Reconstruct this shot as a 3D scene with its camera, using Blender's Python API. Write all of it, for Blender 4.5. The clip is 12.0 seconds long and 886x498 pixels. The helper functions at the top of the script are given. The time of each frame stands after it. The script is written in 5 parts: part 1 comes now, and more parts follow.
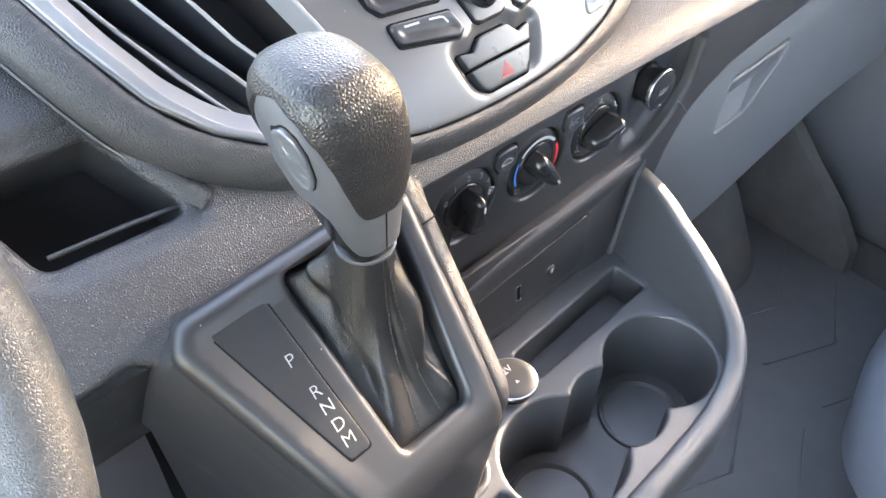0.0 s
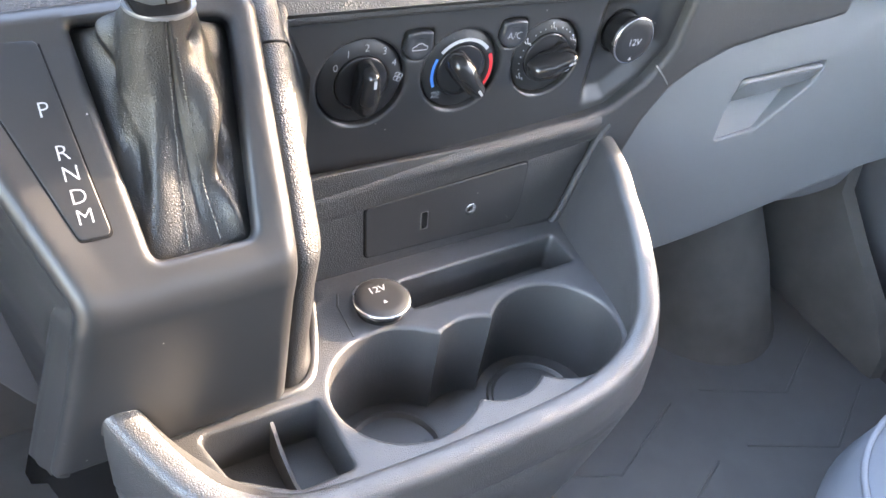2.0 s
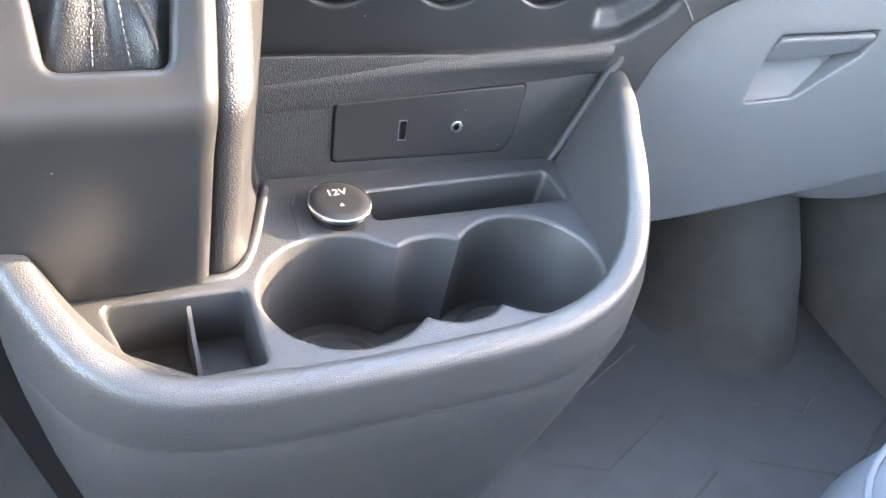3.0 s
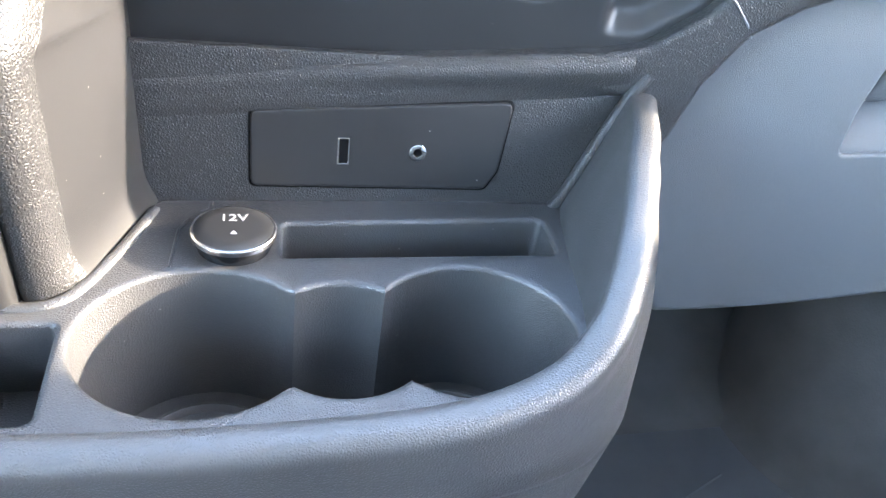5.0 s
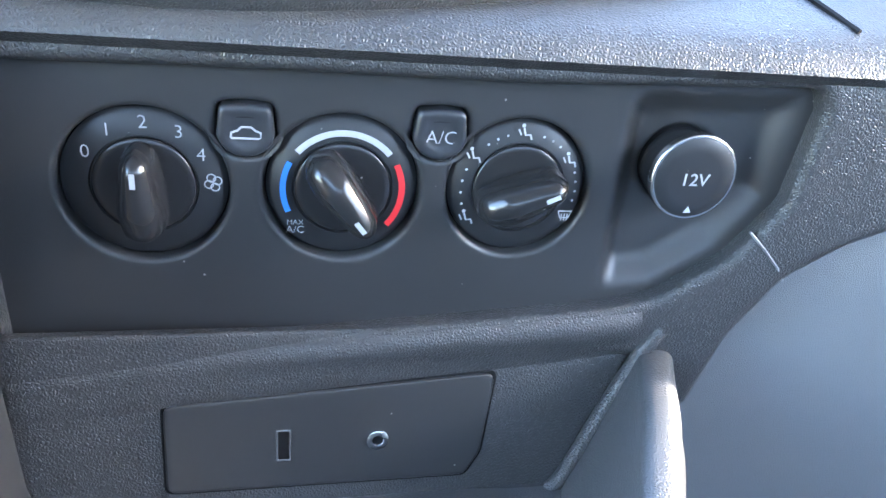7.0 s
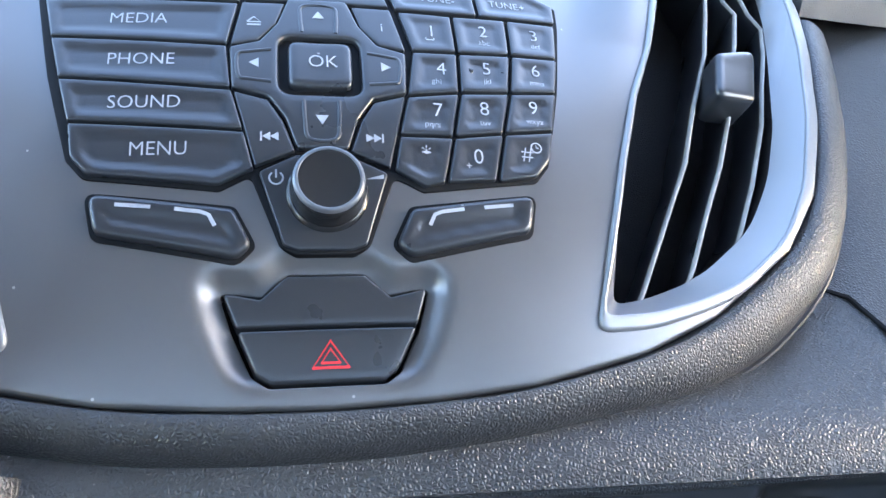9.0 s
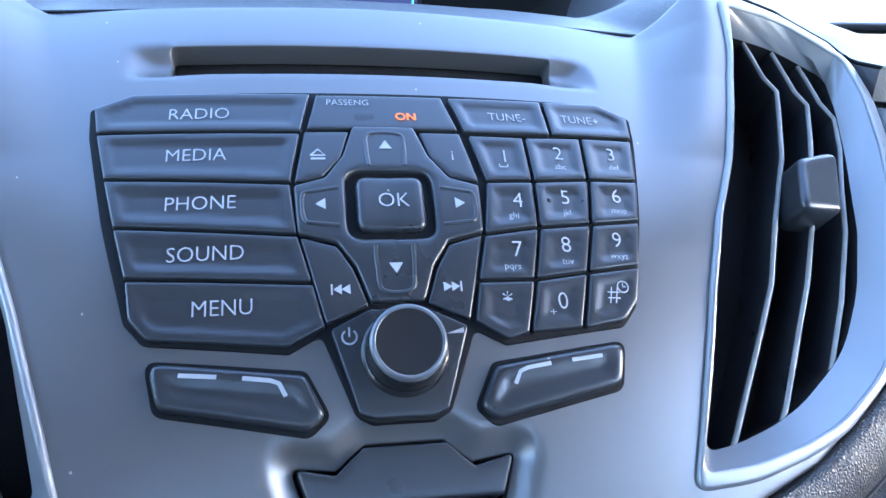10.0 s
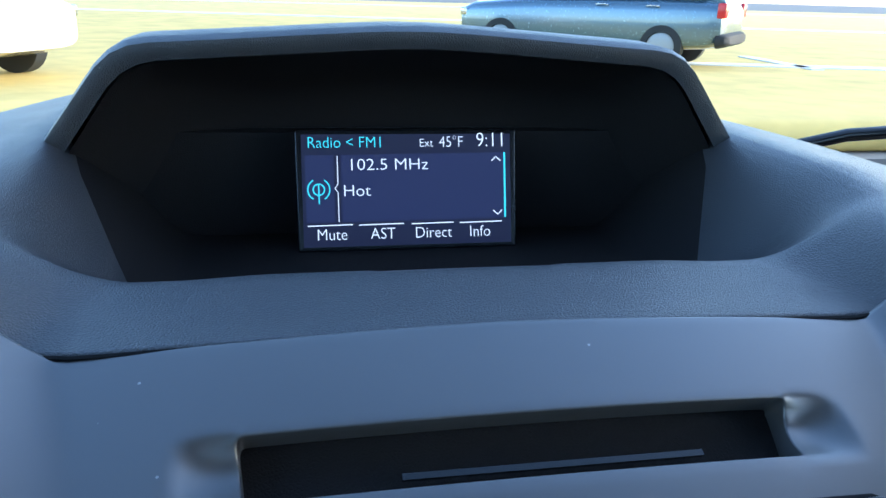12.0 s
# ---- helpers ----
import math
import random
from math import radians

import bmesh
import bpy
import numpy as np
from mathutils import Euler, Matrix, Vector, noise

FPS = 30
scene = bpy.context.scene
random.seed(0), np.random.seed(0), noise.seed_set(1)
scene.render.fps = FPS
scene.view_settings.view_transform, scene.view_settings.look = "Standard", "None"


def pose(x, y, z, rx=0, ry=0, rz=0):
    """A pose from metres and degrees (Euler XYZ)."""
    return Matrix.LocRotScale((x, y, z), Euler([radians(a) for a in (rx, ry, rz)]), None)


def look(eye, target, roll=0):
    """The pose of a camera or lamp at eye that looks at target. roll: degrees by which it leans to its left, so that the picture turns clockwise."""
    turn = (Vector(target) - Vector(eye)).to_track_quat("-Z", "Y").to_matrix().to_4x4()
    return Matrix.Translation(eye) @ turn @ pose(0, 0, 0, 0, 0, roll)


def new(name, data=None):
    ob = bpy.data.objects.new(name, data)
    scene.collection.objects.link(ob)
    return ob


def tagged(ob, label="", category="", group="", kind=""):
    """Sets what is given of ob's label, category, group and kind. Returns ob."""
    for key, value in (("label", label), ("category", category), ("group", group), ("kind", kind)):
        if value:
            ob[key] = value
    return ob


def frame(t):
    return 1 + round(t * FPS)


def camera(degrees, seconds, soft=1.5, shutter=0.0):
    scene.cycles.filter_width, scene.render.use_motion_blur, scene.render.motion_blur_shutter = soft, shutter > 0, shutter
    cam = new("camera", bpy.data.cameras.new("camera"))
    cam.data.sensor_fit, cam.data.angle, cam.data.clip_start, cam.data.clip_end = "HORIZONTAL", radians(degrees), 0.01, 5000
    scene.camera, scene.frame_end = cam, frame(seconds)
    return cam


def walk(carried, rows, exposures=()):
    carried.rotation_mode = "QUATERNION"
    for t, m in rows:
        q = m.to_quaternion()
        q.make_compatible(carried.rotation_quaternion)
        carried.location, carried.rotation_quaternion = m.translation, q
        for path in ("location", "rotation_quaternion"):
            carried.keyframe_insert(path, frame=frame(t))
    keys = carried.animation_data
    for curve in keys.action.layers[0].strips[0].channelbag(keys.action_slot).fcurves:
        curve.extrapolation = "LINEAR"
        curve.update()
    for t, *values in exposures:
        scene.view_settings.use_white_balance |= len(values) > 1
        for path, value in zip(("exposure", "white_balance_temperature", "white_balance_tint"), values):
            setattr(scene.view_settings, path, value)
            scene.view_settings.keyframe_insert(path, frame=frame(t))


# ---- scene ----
# seconds, eye x y z, yaw, pitch, roll
cam = camera(60.23, 12.0)
PATH = [
    (0.0, -0.2908, -0.2709, 1.5714, -50.03, -47.33, 7.11),
    (0.5, -0.2764, -0.3031, 1.5649, -46.33, -45.08, 8.46),
    (1.0, -0.2520, -0.3397, 1.5494, -41.92, -44.21, 9.60),
    (1.5, -0.2269, -0.3672, 1.5170, -39.92, -43.90, 11.37),
    (2.0, -0.2054, -0.3842, 1.4841, -39.62, -43.80, 14.10),
    (2.5, -0.1841, -0.4050, 1.4547, -37.91, -43.76, 15.86),
    (2.7, -0.1746, -0.4117, 1.4403, -37.30, -43.66, 17.14),
    (4.3, -0.0642, -0.4225, 1.3694, -20.83, -43.77, 13.02),
    (4.5, -0.0549, -0.4117, 1.3604, -20.75, -42.46, 12.87),
    (5.0, -0.0247, -0.3892, 1.3471, -18.62, -39.21, 11.22),
    (5.5, -0.0057, -0.3653, 1.3409, -17.05, -36.86, 9.93),
    (6.0, 0.0076, -0.3396, 1.3493, -15.97, -34.82, 8.65),
    (6.5, 0.0130, -0.3183, 1.3582, -15.79, -32.66, 7.91),
    (6.7, 0.0149, -0.3090, 1.3601, -15.52, -32.15, 7.58),
    (8.3, 0.0063, -0.2632, 1.4133, -13.88, -23.87, 5.36),
    (8.5, 0.0007, -0.2557, 1.4220, -13.64, -23.40, 5.19),
    (9.0, -0.0129, -0.2372, 1.4412, -13.20, -22.84, 4.63),
    (9.5, -0.0242, -0.2199, 1.4566, -12.66, -22.35, 3.98),
    (10.0, -0.0288, -0.2023, 1.4698, -12.45, -22.11, 3.71),
    (10.5, -0.0275, -0.1799, 1.4874, -12.61, -22.03, 3.65),
    (11.0, -0.0422, -0.1504, 1.4984, -12.13, -21.40, 3.55),
    (11.5, -0.0480, -0.1131, 1.5147, -11.24, -20.26, 2.72),
    (12.0, -0.0489, -0.0823, 1.5232, -10.78, -18.70, 1.67),
]
EXPOSURES = [(0, 4.75, 8000, 19), (1.5, 4.9, 7900, 19), (2.5, 5.53, 7800, 18), (4.5, 5.36, 7100, 13), (5.5, 5.36, 6600, 12), (6.0, 5.56, 6300, 12), (6.5, 5.49, 6200, 12), (8.5, 4.48, 6500, 14), (9.5, 3.9, 5700, 14), (10.5, 3.75, 5200, 16), (11.5, 2.8, 5500, 12), (12, 2.2, 5200, 6)]
walk(cam, [(t, pose(x, y, z, 0, 0, yaw) @ pose(0, 0, 0, 90 + pitch) @ pose(0, 0, 0, 0, 0, roll)) for t, x, y, z, yaw, pitch, roll in PATH], EXPOSURES)
# ---- end of camera ----

from mathutils import geometry

# ---- world, sun and large lights ----
SUN_ELEVATION, SUN_AZIMUTH = 17.5, 88.0   # degrees up; degrees clockwise from straight ahead
world = bpy.data.worlds.new("sky")
scene.world = world
world.use_nodes = True
wn = world.node_tree.nodes
sky = wn.new("ShaderNodeTexSky")
sky.sky_type, sky.sun_disc = "NISHITA", False
sky.sun_elevation, sky.sun_rotation = radians(SUN_ELEVATION), radians(SUN_AZIMUTH)
wn["Background"].inputs["Strength"].default_value = 0.15
world.node_tree.links.new(sky.outputs["Color"], wn["Background"].inputs["Color"])
sun_data = bpy.data.lights.new("sun", "SUN")
sun_data.energy, sun_data.angle, sun_data.color = 1.0, radians(0.5), (1.0, 0.9, 0.76)
sun = new("sun", sun_data)
_az, _el = radians(SUN_AZIMUTH), radians(SUN_ELEVATION)
sun.matrix_world = look((math.sin(_az) * math.cos(_el) * 20, math.cos(_az) * math.cos(_el) * 20, math.sin(_el) * 20 + 1.3), (0, 0, 1.3))


# ---- materials ----
def mat(name, color, rough=0.5, metal=0.0, bump=0.0, bump_scale=900.0, cell=False, vary=0.15, coat=0.0, spec=0.5, dust=0.0, mottle=30.0, dome=0.3):
    """A procedural surface: tone at two scales, fine relief and, where wanted, pale dust."""
    m = bpy.data.materials.new(name)
    m.use_nodes = True
    n, l = m.node_tree.nodes, m.node_tree.links
    b = n["Principled BSDF"]
    b.inputs["Roughness"].default_value, b.inputs["Metallic"].default_value = rough, metal
    b.inputs["Coat Weight"].default_value, b.inputs["Specular IOR Level"].default_value = coat, spec
    geo = n.new("ShaderNodeTexCoord")
    big = n.new("ShaderNodeTexNoise")
    big.inputs["Scale"].default_value, big.inputs["Detail"].default_value = mottle, 5
    l.new(geo.outputs["Object"], big.inputs["Vector"])
    ramp = n.new("ShaderNodeMapRange")
    ramp.inputs["To Min"].default_value, ramp.inputs["To Max"].default_value = 1 - vary, 1 + vary
    l.new(big.outputs["Fac"], ramp.inputs["Value"])
    mix = n.new("ShaderNodeMix")
    mix.data_type, mix.blend_type = "RGBA", "MULTIPLY"
    mix.inputs["Factor"].default_value = 1.0
    mix.inputs["A"].default_value = (*color, 1)
    l.new(ramp.outputs["Result"], mix.inputs["B"])
    out = mix.outputs["Result"]
    if dust:
        spots = n.new("ShaderNodeTexVoronoi")
        spots.inputs["Scale"].default_value = 150.0
        l.new(geo.outputs["Object"], spots.inputs["Vector"])
        pick = n.new("ShaderNodeSeparateColor")
        l.new(spots.outputs["Color"], pick.inputs["Color"])
        size = n.new("ShaderNodeMapRange")
        size.inputs["From Min"].default_value, size.inputs["From Max"].default_value = 0.72, 1.0
        size.inputs["To Min"].default_value, size.inputs["To Max"].default_value = 0.0, 0.075
        l.new(pick.outputs["Red"], size.inputs["Value"])
        thin = n.new("ShaderNodeMath")
        thin.operation = "LESS_THAN"
        l.new(spots.outputs["Distance"], thin.inputs[0])
        l.new(size.outputs["Result"], thin.inputs[1])
        amount = n.new("ShaderNodeMath")
        amount.operation = "MULTIPLY"
        amount.inputs[1].default_value = min(1.0, dust * 2)
        l.new(thin.outputs["Value"], amount.inputs[0])
        over = n.new("ShaderNodeMix")
        over.data_type = "RGBA"
        over.inputs["B"].default_value = (0.55, 0.52, 0.48, 1)
        l.new(amount.outputs["Value"], over.inputs["Factor"])
        l.new(out, over.inputs["A"])
        out = over.outputs["Result"]
    l.new(out, b.inputs["Base Color"])
    wear = n.new("ShaderNodeMapRange")
    wear.inputs["To Min"].default_value, wear.inputs["To Max"].default_value = max(rough - 0.08, 0.02), min(rough + 0.08, 1)
    l.new(big.outputs["Fac"], wear.inputs["Value"])
    l.new(wear.outputs["Result"], b.inputs["Roughness"])
    if bump:
        if cell:
            tex = n.new("ShaderNodeTexVoronoi")
            tex.feature = "DISTANCE_TO_EDGE"
            groove = n.new("ShaderNodeMapRange")
            groove.inputs["From Max"].default_value = dome
            groove.interpolation_type = "SMOOTHSTEP"
            l.new(tex.outputs["Distance"], groove.inputs["Value"])
            height = groove.outputs["Result"]
            warp = n.new("ShaderNodeTexNoise")
            warp.inputs["Scale"].default_value = bump_scale * 0.7
            l.new(geo.outputs["Object"], warp.inputs["Vector"])
            add = n.new("ShaderNodeMix")
            add.data_type, add.blend_type = "RGBA", "LINEAR_LIGHT"
            add.inputs["Factor"].default_value = 0.25 / bump_scale
            l.new(geo.outputs["Object"], add.inputs["A"])
            l.new(warp.outputs["Color"], add.inputs["B"])
            l.new(add.outputs["Result"], tex.inputs["Vector"])
        else:
            tex = n.new("ShaderNodeTexNoise")
            tex.inputs["Detail"].default_value = 4
            height = tex.outputs["Fac"]
            l.new(geo.outputs["Object"], tex.inputs["Vector"])
        tex.inputs["Scale"].default_value = bump_scale
        bp = n.new("ShaderNodeBump")
        bp.inputs["Strength"].default_value, bp.inputs["Distance"].default_value = bump, (0.0005 if cell else 0.0003)
        l.new(height, bp.inputs["Height"])
        l.new(bp.outputs["Normal"], b.inputs["Normal"])
    return m


def glow(name, color, strength):
    m = bpy.data.materials.new(name)
    m.use_nodes = True
    b = m.node_tree.nodes["Principled BSDF"]
    b.inputs["Base Color"].default_value = (0.01, 0.01, 0.01, 1)
    b.inputs["Emission Color"].default_value, b.inputs["Emission Strength"].default_value = (*color, 1), strength
    return m


GRAIN = mat("grained_charcoal_plastic", (0.036, 0.036, 0.037), 0.40, bump=0.5, bump_scale=760, cell=True, dust=0.06, spec=0.6, dome=0.4)
CHARCOAL = mat("smooth_charcoal_plastic", (0.028, 0.028, 0.029), 0.38, bump=0.16, bump_scale=2200, dust=0.3, spec=0.6)
BINMAT = mat("bin_charcoal_plastic", (0.058, 0.058, 0.059), 0.36, bump=0.34, bump_scale=850, cell=True, dust=0.15, spec=0.95, dome=0.4)
SILVER = mat("satin_grey_fascia_paint", (0.165, 0.163, 0.164), 0.35, metal=0.6, bump=0.06, bump_scale=3000, vary=0.05, dust=0.35)
BEZEL = mat("satin_silver_trim", (0.27, 0.275, 0.285), 0.38, metal=0.4, vary=0.04)
SHELFMAT = mat("soft_dark_dash_top", (0.060, 0.062, 0.068), 0.40, bump=0.4, bump_scale=1000, cell=True, vary=0.06, dust=0.1, spec=0.65)
KEYMAT = mat("dark_key_plastic", (0.026, 0.028, 0.032), 0.30, bump=0.08, bump_scale=2500, vary=0.08, dust=0.16, spec=0.7)
GLOSS = mat("black_gloss_plastic", (0.012, 0.012, 0.013), 0.22, vary=0.1, dust=0.2)
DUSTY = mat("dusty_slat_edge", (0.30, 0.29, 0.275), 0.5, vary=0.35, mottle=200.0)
DARKSOFT = mat("matt_black_lining", (0.017, 0.0155, 0.016), 0.75, bump=0.3, bump_scale=1000, cell=True, spec=0.2)
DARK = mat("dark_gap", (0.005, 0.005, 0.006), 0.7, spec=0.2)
DIAL = mat("dial_face_black", (0.018, 0.019, 0.021), 0.42, vary=0.08, dust=0.15)
KNOBMAT = mat("satin_black_knob", (0.018, 0.018, 0.019), 0.21, vary=0.1, dust=0.2)
WHITE = mat("white_print", (0.36, 0.37, 0.385), 0.5, vary=0.03)
BLUE = mat("blue_print", (0.04, 0.22, 0.65), 0.5, vary=0.03)
RED = mat("red_print", (0.70, 0.03, 0.035), 0.5, vary=0.03)
AMBER = glow("amber_lamp", (1.0, 0.24, 0.02), 0.13)
LEATHER = mat("black_leather", (0.016, 0.0155, 0.0155), 0.42, bump=0.5, bump_scale=650, cell=True, vary=0.15, spec=0.6, dome=0.5)
SOFTLEATHER = mat("boot_leather", (0.015, 0.0143, 0.0138), 0.38, bump=0.3, bump_scale=900, cell=True, vary=0.2, dome=0.5)
KNOBGREY = mat("grey_knob_trim", (0.165, 0.17, 0.18), 0.33, metal=0.5, vary=0.05)
CHROME = mat("chrome", (0.55, 0.55, 0.56), 0.26, metal=1.0, vary=0.03)
GLOVE = mat("light_grey_door_plastic", (0.150, 0.158, 0.165), 0.32, bump=0.4, bump_scale=1300, cell=True, vary=0.06)
PALE = mat("pale_grey_trim", (0.16, 0.16, 0.166), 0.5, bump=0.2, bump_scale=1200, vary=0.06)
CARPET = mat("dark_carpet", (0.085, 0.082, 0.078), 0.9, bump=0.8, bump_scale=500, vary=0.3)
RUBBER = mat("rubber_mat", (0.105, 0.107, 0.11), 0.55, bump=0.3, bump_scale=900, vary=0.2)
CLOTH = mat("grey_seat_cloth", (0.17, 0.19, 0.225), 0.85, bump=0.8, bump_scale=900, vary=0.12)
HEADLINER = mat("pale_headliner", (0.5, 0.5, 0.5), 0.9, vary=0.05)
REARDARK = mat("dark_grey_bulkhead", (0.06, 0.06, 0.062), 0.8, vary=0.1)
ASPHALT = mat("asphalt", (0.17, 0.162, 0.15), 0.9, bump=0.5, bump_scale=60, vary=0.25, mottle=2.0)
GRASS = mat("dry_grass", (0.62, 0.46, 0.15), 0.95, bump=0.6, bump_scale=40, vary=0.35, mottle=1.5)
LINE = mat("white_road_paint", (0.75, 0.73, 0.68), 0.8, vary=0.1)
CARPAINT = mat("blue_grey_car_paint", (0.13, 0.19, 0.24), 0.25, metal=0.6, coat=1.0, vary=0.05)
WHITEPAINT = mat("white_car_paint", (0.75, 0.75, 0.75), 0.25, coat=1.0, vary=0.04)
TYRE = mat("tyre_rubber", (0.02, 0.02, 0.02), 0.8)
TAIL = mat("red_lamp_plastic", (0.5, 0.02, 0.02), 0.2)
TINT = mat("tinted_car_glass", (0.01, 0.012, 0.014), 0.06, vary=0.02)
SCREENMAT = mat("screen_surround", (0.010, 0.010, 0.012), 0.25, vary=0.05)


# ---- shape helpers: millimetres on a leaning face ----
def face(o, deg, yaw=0.0, bulge=None):
    """A face through o: u runs to the right, v up its slope, h out of it; bulge(u, v) lifts it. All in millimetres."""
    a, y = radians(deg), radians(yaw)
    u0 = Vector((math.cos(y), math.sin(y), 0))
    v0 = Vector((-math.sin(y) * math.cos(a), math.cos(y) * math.cos(a), math.sin(a)))
    n0, o = u0.cross(v0), Vector(o)

    def at(u, v, h=0.0):
        u, v, h = float(u), float(v), float(h)
        return o + (u * u0 + v * v0 + (h + (bulge(u, v) if bulge else 0.0)) * n0) * 0.001
    return at


def rounded(pts, r, n=5):
    """A closed outline with its corners rounded; a third number in a point is its own radius."""
    out, m = [], len(pts)
    for i in range(m):
        p, a, b = (Vector(pts[k % m][:2]) for k in (i, i - 1, i + 1))
        rad = pts[i][2] if len(pts[i]) > 2 else r
        da, db = (a - p), (b - p)
        la, lb = da.length, db.length
        da, db = da / la, db / lb
        half = math.acos(max(-1, min(1, da.dot(db)))) / 2
        if rad <= 0 or half > 1.52:
            out.append(tuple(p))
            continue
        d = min(rad / math.tan(half), la * 0.48, lb * 0.48)
        s, e = p + da * d, p + db * d
        for k in range(n + 1):
            t = k / n
            out.append(tuple((1 - t) ** 2 * s + 2 * t * (1 - t) * p + t * t * e))
    return out


def ellipse(cx, cy, rx, ry=None, n=48):
    ry = ry or rx
    return [(cx + rx * math.cos(2 * math.pi * k / n), cy + ry * math.sin(2 * math.pi * k / n)) for k in range(n)]


def mirrored(pts):
    return [(-p[0], *p[1:]) for p in reversed(pts)]


def ccw(poly):
    p = np.array(poly, float)
    q = np.roll(p, -1, 0)
    return p if (p[:, 0] * q[:, 1] - q[:, 0] * p[:, 1]).sum() > 0 else p[::-1]


def inside(pts, poly):
    x, y = pts[:, 0], pts[:, 1]
    hit = np.zeros(len(pts), bool)
    q = np.roll(poly, -1, 0)
    for (x0, y0), (x1, y1) in zip(poly, q):
        if y0 != y1:
            c = (y0 > y) != (y1 > y)
            hit ^= c & (x < (x1 - x0) * (y - y0) / (y1 - y0) + x0)
    return hit


def nearest(pts, poly):
    """For each point: the nearest place on the outline, its distance and the left-hand normal there."""
    best = np.full(len(pts), 1e9)
    where, norm = np.zeros((len(pts), 2)), np.zeros((len(pts), 2))
    for a, b in zip(poly, np.roll(poly, -1, 0)):
        d = b - a
        ll = d @ d
        if ll < 1e-12:
            continue
        t = np.clip(((pts - a) @ d) / ll, 0, 1)[:, None]
        p = a + t * d
        dist = np.linalg.norm(pts - p, axis=1)
        m = dist < best
        best[m], where[m] = dist[m], p[m]
        norm[m] = np.array([-d[1], d[0]]) / math.sqrt(ll)
    return where, best, norm


def resampled(poly, step):
    """The outline with points no further apart than step, and the inward normal at each."""
    p = ccw(poly)
    out = []
    for a, b in zip(p, np.roll(p, -1, 0)):
        n = max(1, int(math.ceil(np.linalg.norm(b - a) / step)))
        if np.linalg.norm(b - a) > 1e-6:
            out += [a + (b - a) * k / n for k in range(n)]
    p = np.array(out)
    d = np.roll(p, -1, 0) - p
    d /= np.linalg.norm(d, axis=1)[:, None]
    m = d + np.roll(d, 1, 0)
    m /= np.linalg.norm(m, axis=1)[:, None] + 1e-9
    return p, np.stack([-m[:, 1], m[:, 0]], 1)


def sheet(at, outer, holes=(), step=2.0, h=0.0, roll=1.0, depth=4.0, hole_roll=None, hole_depth=None, relief=None, rows=3):
    """A skin on a face, cut to an outline, with through holes and rolled edges. relief(u, v, d): extra height, d from the edge."""
    hr, hd = (roll if hole_roll is None else hole_roll), (depth if hole_depth is None else hole_depth)
    loops = []
    for n, poly in enumerate([outer, *holes]):
        p, inward = resampled(poly, step)
        loops.append((p, inward if n == 0 else -inward, roll if n == 0 else hr, depth if n == 0 else hd))
    insets = [p + q * r for p, q, r, _ in loops]
    lo, hi = insets[0].min(0), insets[0].max(0)
    nx, ny = (max(2, int(math.ceil((hi[k] - lo[k]) / step))) for k in (0, 1))
    gx, gy = np.meshgrid(np.linspace(lo[0], hi[0], nx + 1), np.linspace(lo[1], hi[1], ny + 1), indexing="ij")
    grid = np.stack([gx.ravel(), gy.ravel()], 1)
    keep = inside(grid, insets[0])
    for q in insets[1:]:
        keep &= ~inside(grid, q)
    grid = grid[keep]
    for q in insets:
        if len(grid):
            grid = grid[nearest(grid, q)[1] > 0.45 * step]
    points, links, spans = [], [], []
    for q in insets:
        k = len(points)
        points += [Vector((x, y)) for x, y in q]
        links += [(k + i, k + (i + 1) % len(q)) for i in range(len(q))]
        spans.append(range(k, k + len(q)))
    points += [Vector((x, y)) for x, y in grid]
    co, _, tris, origin, _, _ = geometry.delaunay_2d_cdt(points, links, [], 0, 1e-6)
    flat = np.array([tuple(c) for c in co])
    where = {o: i for i, os in enumerate(origin) for o in os}
    tris = [t if (flat[t[1]][0] - flat[t[0]][0]) * (flat[t[2]][1] - flat[t[0]][1]) - (flat[t[2]][0] - flat[t[0]][0]) * (flat[t[1]][1] - flat[t[0]][1]) > 0 else t[::-1] for t in map(tuple, tris)]
    mids = np.array([flat[list(t)].mean(0) for t in tris])
    good = inside(mids, insets[0])
    for q in insets[1:]:
        good &= ~inside(mids, q)
    faces = [t for t, g in zip(tris, good) if g]
    edge_d = nearest(flat, insets[0])[1] if relief else np.zeros(len(flat))
    lift = [h + (relief(p[0], p[1], d) if relief else 0.0) for p, d in zip(flat, edge_d)]
    verts = [at(p[0], p[1], z) for p, z in zip(flat, lift)]
    for n, (p, q, r, deep) in enumerate(loops):
        last = [where[i] for i in spans[n]]
        base = [lift[i] for i in last]
        for k in range(1, rows + 2):
            row = []
            for i in range(len(p)):
                a = k / rows * math.pi / 2
                spot, drop = (p[i] + q[i] * r * (1 - math.sin(a)), r * (1 - math.cos(a))) if k <= rows else (p[i], r + deep)
                row.append(len(verts))
                verts.append(at(spot[0], spot[1], base[i] - drop))
            for i in range(len(p)):
                j = (i + 1) % len(p)
                f = (last[j], last[i], row[i], row[j])
                f = f if n == 0 else f[::-1]
                if last[i] != last[j]:
                    faces.append(f)
            last = row
    return [tuple(v) for v in verts], faces


